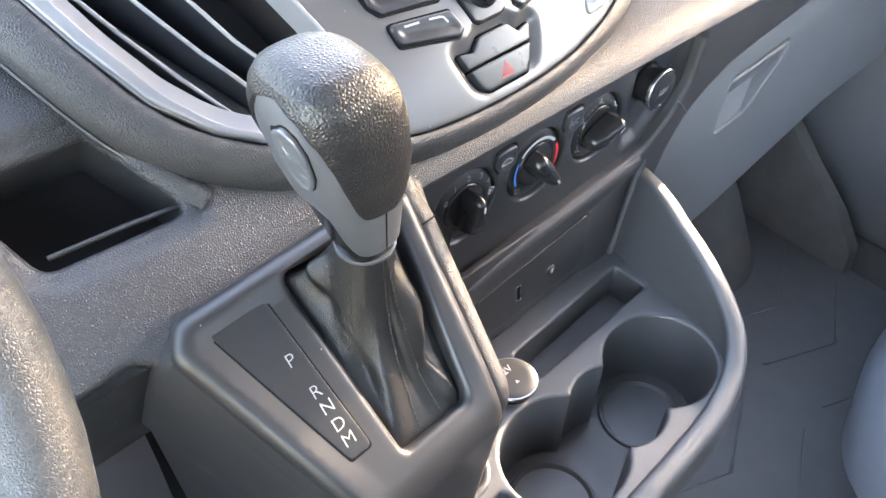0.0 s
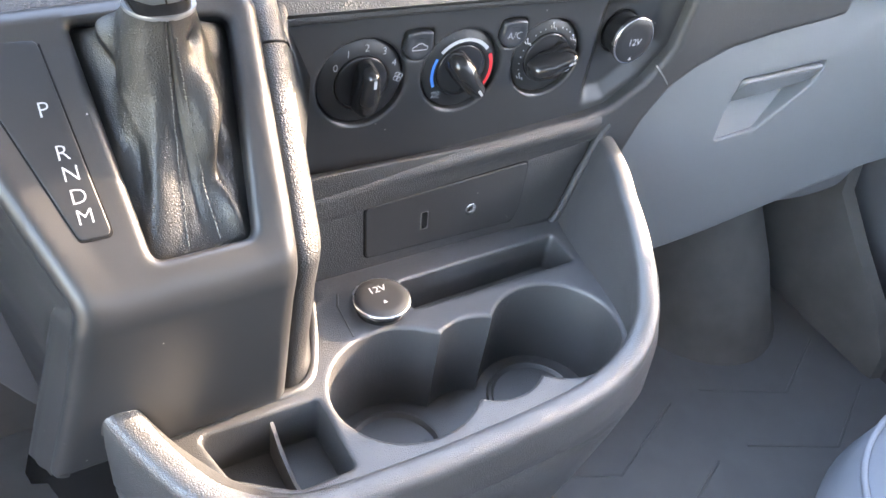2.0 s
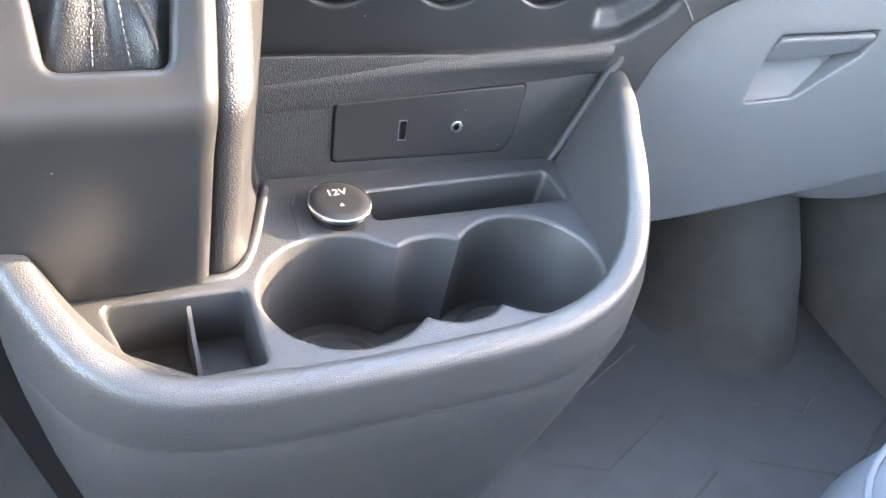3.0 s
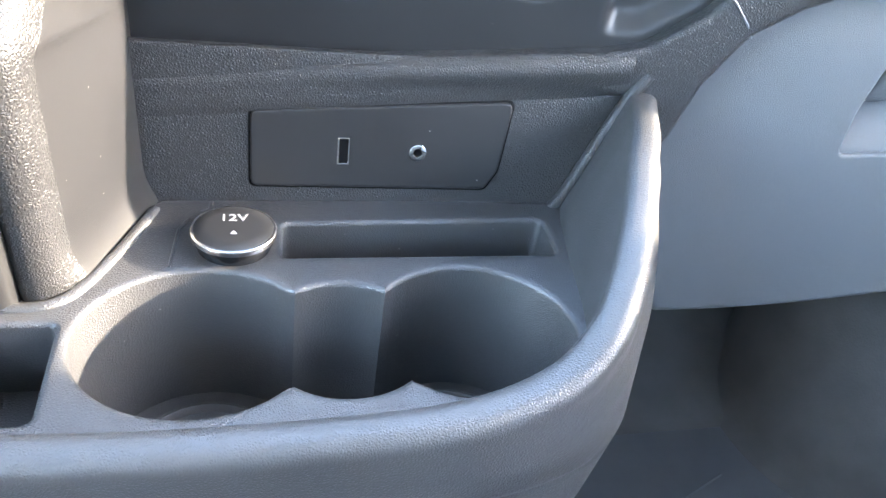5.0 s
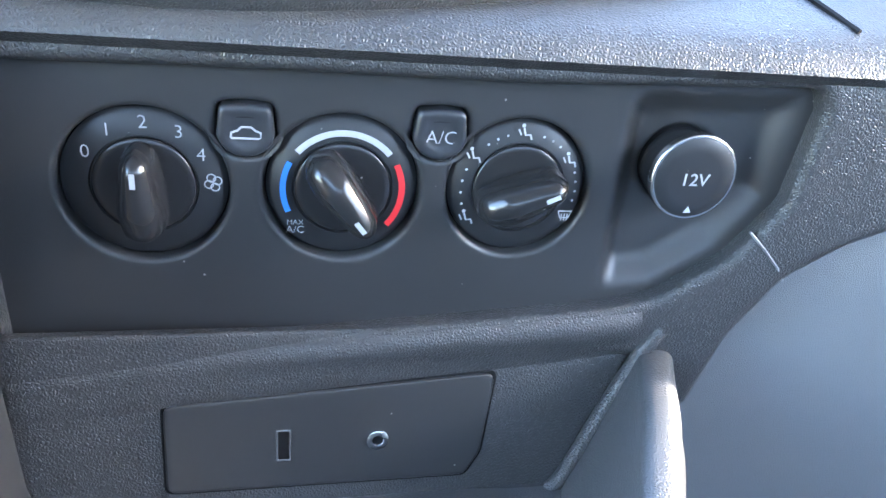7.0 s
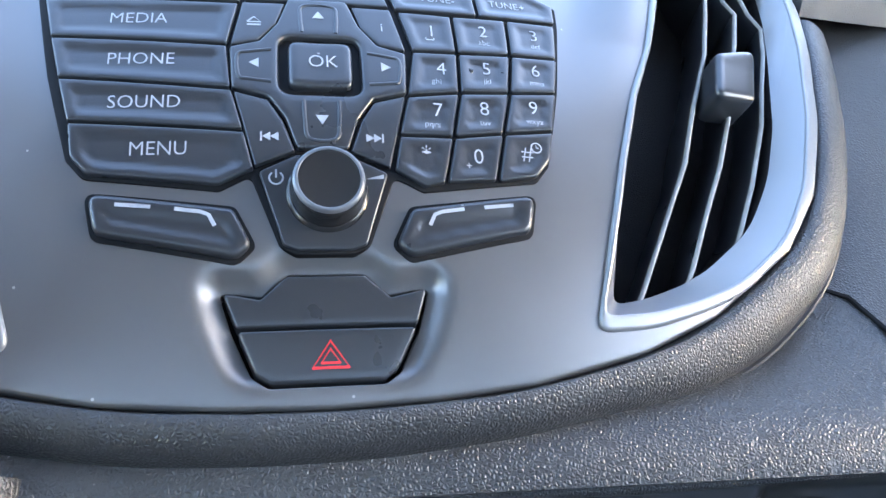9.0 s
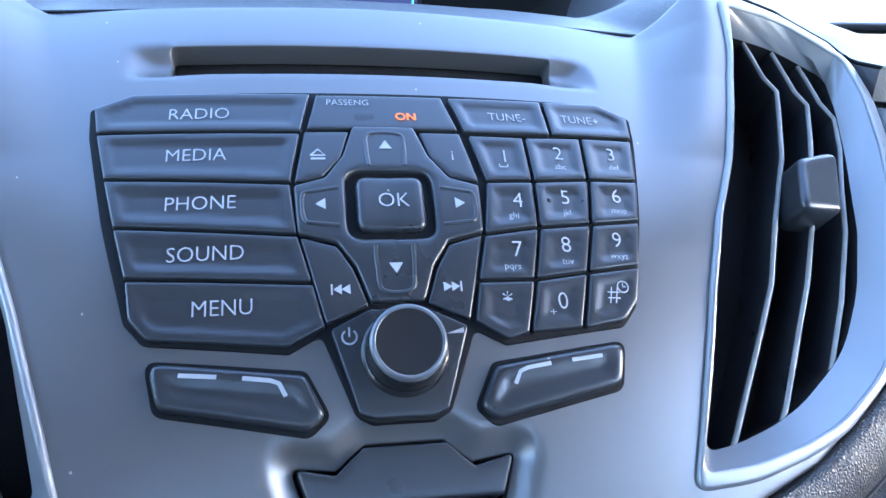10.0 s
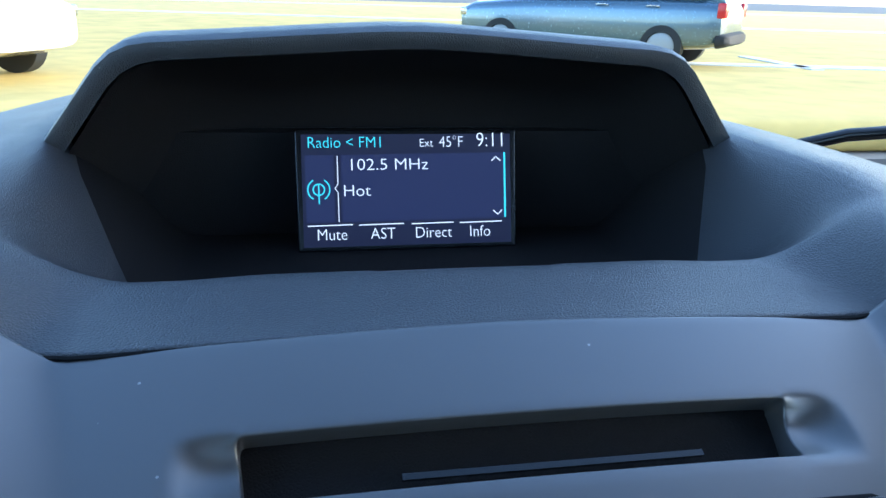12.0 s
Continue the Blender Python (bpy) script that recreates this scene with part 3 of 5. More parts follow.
for r in range(4):
    for c in range(3):
        a, b, d, e = colsep[c][r], colsep[c + 1][r], colsep[c + 1][r + 1], colsep[c][r + 1]
        g = 0.5
        poly = [(a[0] + g, a[1] - g), (b[0] - g, b[1] - g), (d[0] - g, d[1] + g), (e[0] + g, e[1] + g)]
        if r == 3 and c == 0:
            poly = [(a[0] + g, a[1] - g), (b[0] - g, b[1] - g), (d[0] - g, d[1] + g), (29.5, -39.2, 3), (e[0] + g, e[1] + g)]
        if r == 3 and c == 2:
            poly = [(a[0] + g, a[1] - g), (b[0] - g, b[1] - g), (70, -28.5, 4), (65, -34.4, 4), (d[0] * 0 + 52.6, -36.6)]
        k = key("number_key", poly, parent=radio, step=1.3, r=0.9, deep=0.6)
        mu, mv = sum(p[0] for p in (a, b, d, e)) / 4, sum(p[1] for p in (a, b, d, e)) / 4
        part("lettering", words(RADIOF, digits[r][c], mu + (2.5 if r in (1, 2) and c == 0 else 0.8), mv + (1.6 if small[r][c] else 0.4), 5.0 if digits[r][c] != "*" else 5.5, 2.0, -2, 0.95), WHITE, k)
        if small[r][c]:
            part("lettering", words(RADIOF, small[r][c], mu + 0.4, mv - 3.6, 2.0, 2.2, -2), WHITE, k)
        if digits[r][c] == "5":
            for s in (-4.6, 6.4):
                part("dimple", lathe(RADIOF, mu + s, mv + 0.8, [(0.9, 1.75), (0.6, 2.1), (0.2, 2.2)], 12), GLOSS, k)
        if digits[r][c] == "0":
            part("lettering", words(RADIOF, "+", mu - 2.6, mv - 2.8, 2.6, 2.2), WHITE, k)
        if digits[r][c] == "1":
            part("symbol", stroke(RADIOF, [(mu - 1.4, mv - 2.6), (mu - 1.4, mv - 3.6), (mu + 1.2, mv - 3.6), (mu + 1.2, mv - 2.6)], 0.4, 2.2), WHITE, k)
        if digits[r][c] == "#":
            part("symbol", stroke(RADIOF, arc(mu + 4, mv + 2.6, 1.7, 0, 360, 18), 0.4, 2.2), WHITE, k)
            part("symbol", stroke(RADIOF, [(mu + 4, mv + 3.8), (mu + 4, mv + 2.6), (mu + 4.9, mv + 2.6)], 0.35, 2.2), WHITE, k)
k = part("knob_plate", sheet(RADIOF, rounded([(-18.2, -34.8), (-7.6, -29.6), (7.6, -29.6), (18.6, -35), (11.6, -56.5), (7.5, -58), (-7.5, -58), (-11.6, -56.5)], 1.5), (), 1.8, 1.5, 0.6, 3), KEYMAT, radio)
part("symbol", stroke(RADIOF, arc(-13.4, -37, 1.9, 125, 415, 16), 0.5, 1.7), WHITE, k)
part("symbol", stroke(RADIOF, [(-13.4, -34.4), (-13.4, -37)], 0.5, 1.7), WHITE, k)
part("symbol", plate(RADIOF, [(12, -37.2), (17.2, -35.6), (17.2, -37)], 1.7), WHITE, k)
knob = part("volume_knob", lathe(RADIOF, 0.9, -41.5, [(11.8, 1.2), (11.5, 2.2), (10.7, 2.6), (10.3, 8.4), (9.7, 9.6), (8.7, 10.2), (7.7, 10.0), (4, 9.6), (0.5, 9.5)], 56), KNOBMAT, radio, "glossy black round volume knob")
part("ring", lathe(RADIOF, 0.9, -41.5, [(10.0, 9.3), (9.6, 10.0), (9.1, 10.35), (8.6, 10.25), (8.4, 10.0)], 56, (False, False)), KNOBGREY, knob, "grey ring")

for s in (-1, 1):
    body_ = rounded([(s * 63.5, -40.8, 3), (s * 61, -52.4, 4), (s * 24, -60.2, 4), (s * 20, -56.4, 3), (s * 25, -46.2, 3)], 3)
    pk = thing("phone_key", "black rocker key with a white call mark in the grey fascia", "control key", RADIOF(s * 42, -50, 0), "phone keys")
    part("rocker", sheet(RADIOF, body_, (), 1.6, 2.6, 1.4, 5, relief=dish(1.6, 0.9)), KEYMAT, pk)
    part("gap", sheet(RADIOF, rounded([(s * 64.8, -39.6, 3), (s * 62, -53.6, 4), (s * 24, -61.6, 4), (s * 18.6, -56.6, 3), (s * 24.5, -44.8, 3)], 3), (), 3, 0.3, 0.2, 1), DARK, pk)
    part("mark", stroke(RADIOF, [(s * 55.8, -44.6), (s * 46.6, -45.6)], 1.1, 2.8), WHITE, pk)
    part("mark", stroke(RADIOF, [(s * 40.4, -46.3), (s * 33.6, -47.3), (s * 31.4, -48.2), (s * 29.8, -51.4)], 1.1, 2.8), WHITE, pk)

# ---- hazard switch ----
hz = thing("hazard_switch", "black hazard warning switch with a red triangle below a blank", "switch", FASCIA(0, -80, 0))
part("blank", sheet(FASCIA, rounded([(-28, -69.6), (-18, -71.8), (-10.8, -65.6), (10.8, -65.6), (18, -71.8), (28.6, -69.4), (25.4, -79.2), (-24.4, -79.2)], 1.2), (), 1.8, -1.0, 0.8, 6), KEYMAT, hz)
sw = part("rocker", sheet(FASCIA, rounded([(-24.2, -80.2), (25.2, -80.2), (19.4, -91.4, 3), (15.5, -94.2, 3), (-15.5, -94.2, 3), (-19.4, -91.4, 3)], 1.2), (), 1.8, -0.4, 0.9, 6), KEYMAT, hz)
for k, w in ((1.0, 0.8), (0.52, 0.7)):
    tri_ = [(0.7 + (u - 0.7) * k, -88 + (v + 88) * k) for u, v in ((-4.2, -90.6), (5.8, -90.6), (0.7, -83.6), (-4.2, -90.6), (5.8, -90.6))]
    part("triangle", stroke(FASCIA, tri_, w, -0.1), RED, sw, "red warning triangle")

# ---- climate panel ----
CLIM_OUT = rounded([(-124, 40, 4), (-60, 41), (50, 41), (154, 44, 6), (157.5, 36, 6), (154, 0, 12), (138, -22, 14), (112, -40, 14), (90, -45), (37, -50), (-60, -59), (-122, -64, 5)], 3)
dash_lower = thing("lower_dashboard", "black grained lower dashboard surrounding the heater controls", "dashboard", (0.05, -0.06, 1.24))
SURROUND = rounded([(-128, 54), (30, 56), (120, 58), (200, 62), (330, 70), (330, 10), (250, 0, 20), (213, -6.5, 10), (186, -17.5, 20), (164, -32, 20), (147.5, -58, 20), (137, -94, 6.7), (122, -94, 6.7), (116, -68, 5), (60, -66), (-60, -70), (-128, -72)], 8)


def surround_relief(u, v, d):
    t = max(0.0, (v - 40) / 16.0)
    return -4.0 * t * t


part("surround", sheet(CLIMATE, SURROUND, [CLIM_OUT], 2.2, 9, 6, 16, 4, 7, surround_relief, 5), GRAIN, dash_lower)
# a rounded ledge leads from the panel down into the bin's back wall
ledge_rows = []
for u in np.linspace(-122, 106, 48):
    v0 = float(np.interp(u, (-122, -60, 37, 90, 112), (-66.5, -61.5, -52.5, -47.5, -44.5)))
    row = []
    for dv, h in ((1.0, 7.5), (0, 9.2), (-1.5, 10.4), (-4, 11.3), (-7, 11.2), (-10, 10.4), (-13, 9.2), (-17, 7.0), (-21, 0.0)):
        wall_h = 14.4 - 0.0255 * (u + 109) - 0.176 * (v0 + dv + 78.8)
        low = wall_h + (0.7 if dv > -20 else -0.6)
        row.append(CLIMATE(u, v0 + dv, 0.5 * (h + low + math.sqrt((h - low) ** 2 + 1.5)) if -20 < dv < -2 else (h if dv > -20 else low)))
    ledge_rows.append(row)
part("ledge", loft(ledge_rows, False), GRAIN, dash_lower)
part("seam", tube([CLIMATE(141, -10, 9.2), CLIMATE(149, -17, 9.2), CLIMATE(157, -25, 9.1), CLIMATE(163, -32, 7.0)], 0.0006, 6), BEZEL, dash_lower, "pale edge of the trim seam")
climate = thing("heater_control_panel", "charcoal heater panel with three round dials and two buttons", "control panel", (0.05, -0.06, 1.24))


def clim_relief(u, v, d):
    # the socket bay at the right end lies deeper and rises again to its border
    return -7.0 * smooth(u, 87, 97) * smooth(d, 5, 19)


DIALS = [(-74.5, -1.0, 27.0), (-10, -0.5, 26.5), (52, 1.0, 26.0)]
CAP_UP = (113, 10.8)
BUTTONS = [(-41.8, 20.0), (21.8, 21.0)]
CLIM_BIG = rounded([(-127, 46), (160, 48), (161, 36), (157, -2), (140, -26), (114, -44), (37, -54), (-126, -68)], 3)


def button_outline(cu, cv, k=1.0):
    low = [(cu + 9.4 * k * math.cos(q), cv - 0.6 * k + 8.6 * k * math.sin(q)) for q in np.linspace(math.radians(190), math.radians(350), 9)]
    return rounded([(cu + 8.2 * k, cv + 8.0 * k, 3), (cu, cv + 8.8 * k, 20), (cu - 8.2 * k, cv + 8.0 * k, 3)] + low, 2)


part("plate", sheet(CLIMATE, CLIM_BIG, [ellipse(u, v, r) for u, v, r in DIALS] + [button_outline(u, v, 1.06) for u, v in BUTTONS] + [ellipse(*CAP_UP, 14.2)], 1.8, 0, 0.5, 2, 2.1, 5, clim_relief), CHARCOAL, climate)
part("backing", sheet(CLIMATE, CLIM_BIG, (), 12, -9, 0.5, 1), DARK, climate)
turns = [0.0, 142.0, 65.0]
for n, (u, v, r) in enumerate(DIALS):
    d = thing("rotary_dial", ["black fan speed dial numbered zero to four", "black temperature dial with blue and red arcs", "black air direction dial with white symbols"][n], "dial", CLIMATE(u, v, 0), "heater dials")
    part("face_plate", lathe(CLIMATE, u, v, [(r - 0.6, -4.4), (r - 2.5, -2.6), (17.2, -1.4), (16.8, -2.2), (0.5, -2.2)], 56), DIAL, d)
    part("hub", lathe(CLIMATE, u, v, [(16.4, -2.6), (16.3, -0.9), (15.8, -0.5), (14, -0.3), (0.5, -0.2)], 48), KNOBMAT, d)
    a = radians(turns[n])
    rings = []
    for f in np.linspace(-1, 1, 21):
        along = f * 16.6 - 0.4
        round_end = math.sqrt(max(0.03, 1 - max(0.0, (abs(f) - 0.70) / 0.30) ** 2))
        w = float(np.interp(f, [-1, -0.35, 0.3, 1], [6.2, 7.9, 6.9, 4.6])) * round_end
        top = float(np.interp(f, [-1, -0.3, 0.6, 1], [11.0, 15.5, 16.5, 15.0])) * (0.5 + 0.5 * round_end)
        ring = []
        for o, hh in ((-1.0, 1.5), (-0.92, 0.55 * top), (-0.72, 0.82 * top), (-0.35, 0.97 * top), (0, top), (0.35, 0.97 * top), (0.72, 0.82 * top), (0.92, 0.55 * top), (1.0, 1.5)):
            x, y = o * w, along
            ring.append(CLIMATE(u + x * math.cos(a) + y * math.sin(a), v - x * math.sin(a) + y * math.cos(a), hh))
        rings.append(ring)
    kn = part("grip", loft(rings, True, (True, True)), KNOBMAT, d)
    line = [(u + y * math.sin(a), v + y * math.cos(a)) for y in (6.0, 11.0)]
    part("pointer", stroke(CLIMATE, line, 1.7, 16.6), WHITE, kn, "white pointer line")
    if n == 0:
        for text, (lu, lv) in zip("01234", [(-91.3, 10.6), (-84.2, 18), (-73.3, 20.9), (-62.6, 18), (-56, 10.4)]):
            part("lettering", words(CLIMATE, text, lu, lv, 4.4, 0.1), WHITE, d)
        for q in range(4):
            part("symbol", stroke(CLIMATE, arc(-52.6 + 1.5 * math.cos(q * 1.57 + 0.4), 1 + 1.7 * math.sin(q * 1.57 + 0.4), 1.4, 0, 360, 12), 0.4, 0.1), WHITE, d)
    if n == 1:
        part("arc_mark", stroke(CLIMATE, arc(u, v, 20.2, 205, 152), 2.0, 0.1), BLUE, d, "blue cold arc")
        part("arc_mark", stroke(CLIMATE, arc(u, v, 20.2, 28, -40), 2.2, 0.1), RED, d, "red hot arc")
        part("arc_mark", stroke(CLIMATE, arc(u, v, 20.2, 140, 40), 2.2, 0.1), WHITE, d, "white arc")
        part("lettering", words(CLIMATE, "MAX", u - 16, v - 12.6, 1.9, 0.1), WHITE, d)
        part("lettering", words(CLIMATE, "A/C", u - 16, v - 15.4, 2.7, 0.1), WHITE, d)
    if n == 2:
        for ang in (90, 145, 33, 213, -27):
            su, sv = u + 21 * math.cos(radians(ang)), v + 21 * math.sin(radians(ang))
            if ang == -27:
                part("symbol", stroke(CLIMATE, [(su - 2.6, sv + 1.6), (su + 2.6, sv + 1.6), (su + 1.6, sv - 1), (su - 1.6, sv - 1), (su - 2.6, sv + 1.6)], 0.5, 0.1), WHITE, d)
                for q in (-1, 0, 1):
                    part("symbol", stroke(CLIMATE, [(su + q * 1.1, sv + 0.6), (su + q * 1.1, sv - 2.2)], 0.4, 0.1), WHITE, d)
            else:
                part("symbol", stroke(CLIMATE, [(su - 1.2, sv + 2.0), (su - 0.4, sv - 0.6), (su + 1.4, sv - 0.4), (su + 2.0, sv - 2.2)], 0.7, 0.1), WHITE, d)
                part("symbol", stroke(CLIMATE, [(su - 3, sv + 1.4), (su - 1.9, sv - 0.6)], 0.6, 0.1), WHITE, d)
                part("symbol", lathe(CLIMATE, su - 1.4, sv + 2.8, [(0.7, 0.05), (0.68, 0.12)], 10), WHITE, d)
        for ang in (108, 118, 128, 72, 62, 52, 160, 172, 184, 196, 20, 10, 0, -10):
            part("dot", lathe(CLIMATE, u + 21 * math.cos(radians(ang)), v + 21 * math.sin(radians(ang)), [(0.5, 0.05), (0.45, 0.12)], 8), WHITE, d)
for n, (u, v) in enumerate(BUTTONS):
    b = thing("push_button", ["black recirculation push button with a small car symbol", "black air conditioning push button with white letters"][n], "button", CLIMATE(u, v, 0), "heater buttons")
    part("cap", sheet(CLIMATE, button_outline(u, v), (), 1.4, 2.4, 1.6, 5, relief=dish(1.5, 0.8)), KEYMAT, b)
    part("indicator", stroke(CLIMATE, [(u - 2.8, v + 4.6), (u + 2.8, v + 4.6)], 0.8, 1.9), DIAL, b)
    if n:
        part("lettering", words(CLIMATE, "A/C", u + 0.2, v - 1.2, 4.6, 2.0), WHITE, b)
    else:
        part("symbol", stroke(CLIMATE, [(u - 4.6, v - 2.6), (u - 4.4, v - 0.8), (u - 2.4, v), (u - 1.2, v + 1.2), (u + 1.8, v + 1.2), (u + 3.2, v), (u + 4.8, v - 0.6), (u + 4.8, v - 2.6), (u - 4.6, v - 2.6)], 0.7, 2.0), WHITE, b)


def socket_cap(at, u, v, r, label, tall, text_up, arrow_up, turn=0.0):
    s = thing("power_socket", label, "power socket", at(u, v, 0), "power sockets")
    part("collar", lathe(at, u, v, [(r * 0.86, -6), (r * 0.86, tall - 6), (r * 0.94, tall - 5.2), (r * 0.94, tall - 3.4)], 48, (False, False)), GLOSS, s)
    part("ring", lathe(at, u, v, [(r * 0.95, tall - 3.4), (r, tall - 2.8), (r, tall - 1.0), (r * 0.985, tall - 0.3), (r * 0.95, tall), (r * 0.92, tall - 0.1)], 56, (False, False)), CHROME, s, "silver rim")
    lid = part("lid", lathe(at, u, v, [(r * 0.93, tall - 0.2), (r * 0.90, tall + 0.2), (r * 0.6, tall + 0.5), (1, tall + 0.6)], 56), DIAL, s, "black round lid")
    part("lettering", words(at, "12V", u, v + text_up, r * 0.28, tall + 0.75, turn, 1.05, 0.01), WHITE, lid)
    part("arrow", plate(at, [(u - 1.5, v + arrow_up - 1.3), (u + 1.5, v + arrow_up - 1.3), (u, v + arrow_up + 1.4)], tall + 0.75), WHITE, lid)


socket_cap(CLIMATE, *CAP_UP, 16.2, "black twelve volt socket lid with silver rim in the dashboard", 9, -0.6, -11.8)

# ---- bin: back wall, deck with cup holders, lip ----
dash_bin = thing("storage_bin", "charcoal plastic dashboard storage bin with two cup holders", "storage bin", (0.03, -0.16, 1.1))
part("back_wall", sheet(BACK, [(-125, -36), (89, -36), (92, -29), (122, 46), (-125, 46)], (), 4, 0, 1.5, 3), GRAIN, dash_bin)
PANEL = rounded([(-63, 18), (60, 26.6), (56, -8, 10), (50, -18, 5), (-63, -18)], 4)
pan = thing("socket_panel", "dark inset panel with a USB port and an audio jack", "socket panel", BACK(0, 0, 0))
part("groove", sheet(BACK, rounded([(-64, 19), (61.2, 27.8), (57, -8.5, 10), (51, -19, 5), (-64, -19)], 4), (), 4, 0.3, 0.2, 1), DARK, pan)
part("plate", sheet(BACK, PANEL, [rounded([(-23.4, 6.6), (-17.8, 6.6), (-17.8, -6.6), (-23.4, -6.6)], 0.8), ellipse(14.8, 0.2, 3.0)], 1.6, 1.4, 0.7, 2, 0.4, 3), CHARCOAL, pan)
part("usb_shell", sheet(BACK, rounded([(-23.4, 6.6), (-17.8, 6.6), (-17.8, -6.6), (-23.4, -6.6)], 0.6), [rounded([(-22.6, 5.9), (-18.5, 5.9), (-18.5, -5.9), (-22.6, -5.9)], 0.4)], 0.5, 1.6, 0.15, 6, 0.15, 6), CHROME, pan, "metal USB port")
part("usb_tongue", sheet(BACK, [(-21.4, 5), (-19.8, 5), (-19.8, -5), (-21.4, -5)], (), 0.8, 0.2, 0.1, 5), DARK, pan)
part("jack_ring", lathe(BACK, 14.8, 0.2, [(4.3, 1.3), (4.2, 2.2), (3.7, 2.5), (2.2, 2.3), (1.8, 1.6), (1.7, -4)], 32, (False, False)), CHROME, pan, "chrome audio jack ring")


def cup_outline(k=0.0):
    out = []
    for i in range(160):
        a = 2 * math.pi * i / 160
        dx, dy, far = math.cos(a), math.sin(a), 0
        for cx, cy, rx, ry in ((-43, -24, 44, 40), (64, -25, 42, 39), (11.5, -27, 33, 32)):
            rx, ry = rx + k, ry + k
            px, py = 11.5 - cx, -27 - cy
            A, B, C = (dx / rx) ** 2 + (dy / ry) ** 2, 2 * (px * dx / rx ** 2 + py * dy / ry ** 2), (px / rx) ** 2 + (py / ry) ** 2 - 1
            disc = B * B - 4 * A * C
            if disc > 0:
                far = max(far, (-B + math.sqrt(disc)) / (2 * A))
        out.append((11.5 + dx * far, -27 + dy * far))
    return out


CUPS = cup_outline()
SLOT = rounded([(-9, 50), (117, 52), (115.5, 23.5), (-11.5, 24.5)], 4)
TRAY = rounded([(-157, -13), (-92.5, -14.5), (-92, -62), (-122, -62, 10), (-150, -42, 10)], 4)
DECK_OUT = rounded([(-64, 70), (125, 70), (143, 50), (124, -20), (108, -50), (92, -70), (40, -80), (-122, -76), (-164, -50), (-180, 6), (-100, 8), (-90, 14)], 8)
part("deck", sheet(DECK, DECK_OUT, [CUPS, SLOT, TRAY], 2.0, 0, 1.0, 4, 2.4, 70), BINMAT, dash_bin)
part("cup_floor", sheet(DECK, cup_outline(2), (), 4, -71, 0.5, 1), BINMAT, dash_bin)
for cx, cy, r in ((-43, -24, 29), (64, -25, 29)):
    part("cup_ring", lathe(DECK, cx, cy, [(r + 4, -71), (r + 3, -68.6), (r + 1, -68), (r, -69), (r - 1, -71)], 48, (False, False)), BINMAT, dash_bin)
part("slot_floor", sheet(DECK, [(-14, 55), (120, 55), (120, 20), (-14, 20)], (), 6, -30, 0.5, 1), BINMAT, dash_bin)
part("tray_floor", sheet(DECK, [(-160, -8), (-90, -8), (-90, -66), (-160, -66)], (), 6, -34, 0.5, 1), BINMAT, dash_bin)
part("tray_divider", loft([[DECK(-119 + o + dx, -15 - 46 * f, hh) for o, hh in ((-1.2, -34), (-1.0, -6 - 10 * math.sin(math.pi * f)), (1.0, -6 - 10 * math.sin(math.pi * f)), (1.2, -34))] for f, dx in ((0, 0), (0.25, 0), (0.5, 0), (0.75, -1), (1, -2))], True, (True, True)), BINMAT, dash_bin)
socket_cap(DECK, -30.4, 33.5, 18, "black twelve volt socket lid with silver rim in the bin", 9, 6.4, -4.5)

part("wall_foot", tube([BACK(u, -30.5 + 0.01 * u, -0.5) for u in np.linspace(-118, 86, 30)], 0.0046, 12), GRAIN, dash_bin)
part("liner_border", tube(spline([BACK(84, -31, 1.5), BACK(93, -20, 2.0), BACK(106, 8, 2.5), BACK(119, 34, 3.0), BACK(126, 44, 3.0)], 5), 0.0034, 10), GRAIN, dash_bin)

# outer wall and lip: along the rim from the high right end round the front to the left end
rim_line = spline([(0.176, -0.076, 1.180), (0.165, -0.098, 1.185), (0.157, -0.120, 1.184), (0.148, -0.140, 1.181), (0.140, -0.160, 1.178), (0.131, -0.180, 1.174), (0.121, -0.200, 1.168), (0.107, -0.220, 1.160), (0.085, -0.235, 1.151), (0.050, -0.2440, 1.145), (0.0, -0.246, 1.142), (-0.070, -0.245, 1.141), (-0.132, -0.2395, 1.143), (-0.164, -0.222, 1.149), (-0.182, -0.197, 1.157), (-0.195, -0.170, 1.168)], 6)
foot_line = spline([(0.131, -0.098, 0), (0.127, -0.110, 0), (0.124, -0.123, 0), (0.120, -0.142, 0), (0.117, -0.160, 0), (0.113, -0.180, 0), (0.106, -0.203, 0), (0.094, -0.221, 0), (0.075, -0.2295, 0), (0.050, -0.2315, 0), (0.0, -0.232, 0), (-0.070, -0.2315, 0), (-0.119, -0.2265, 0), (-0.145, -0.210, 0), (-0.160, -0.188, 0), (-0.172, -0.165, 0)], 6)
rings = []
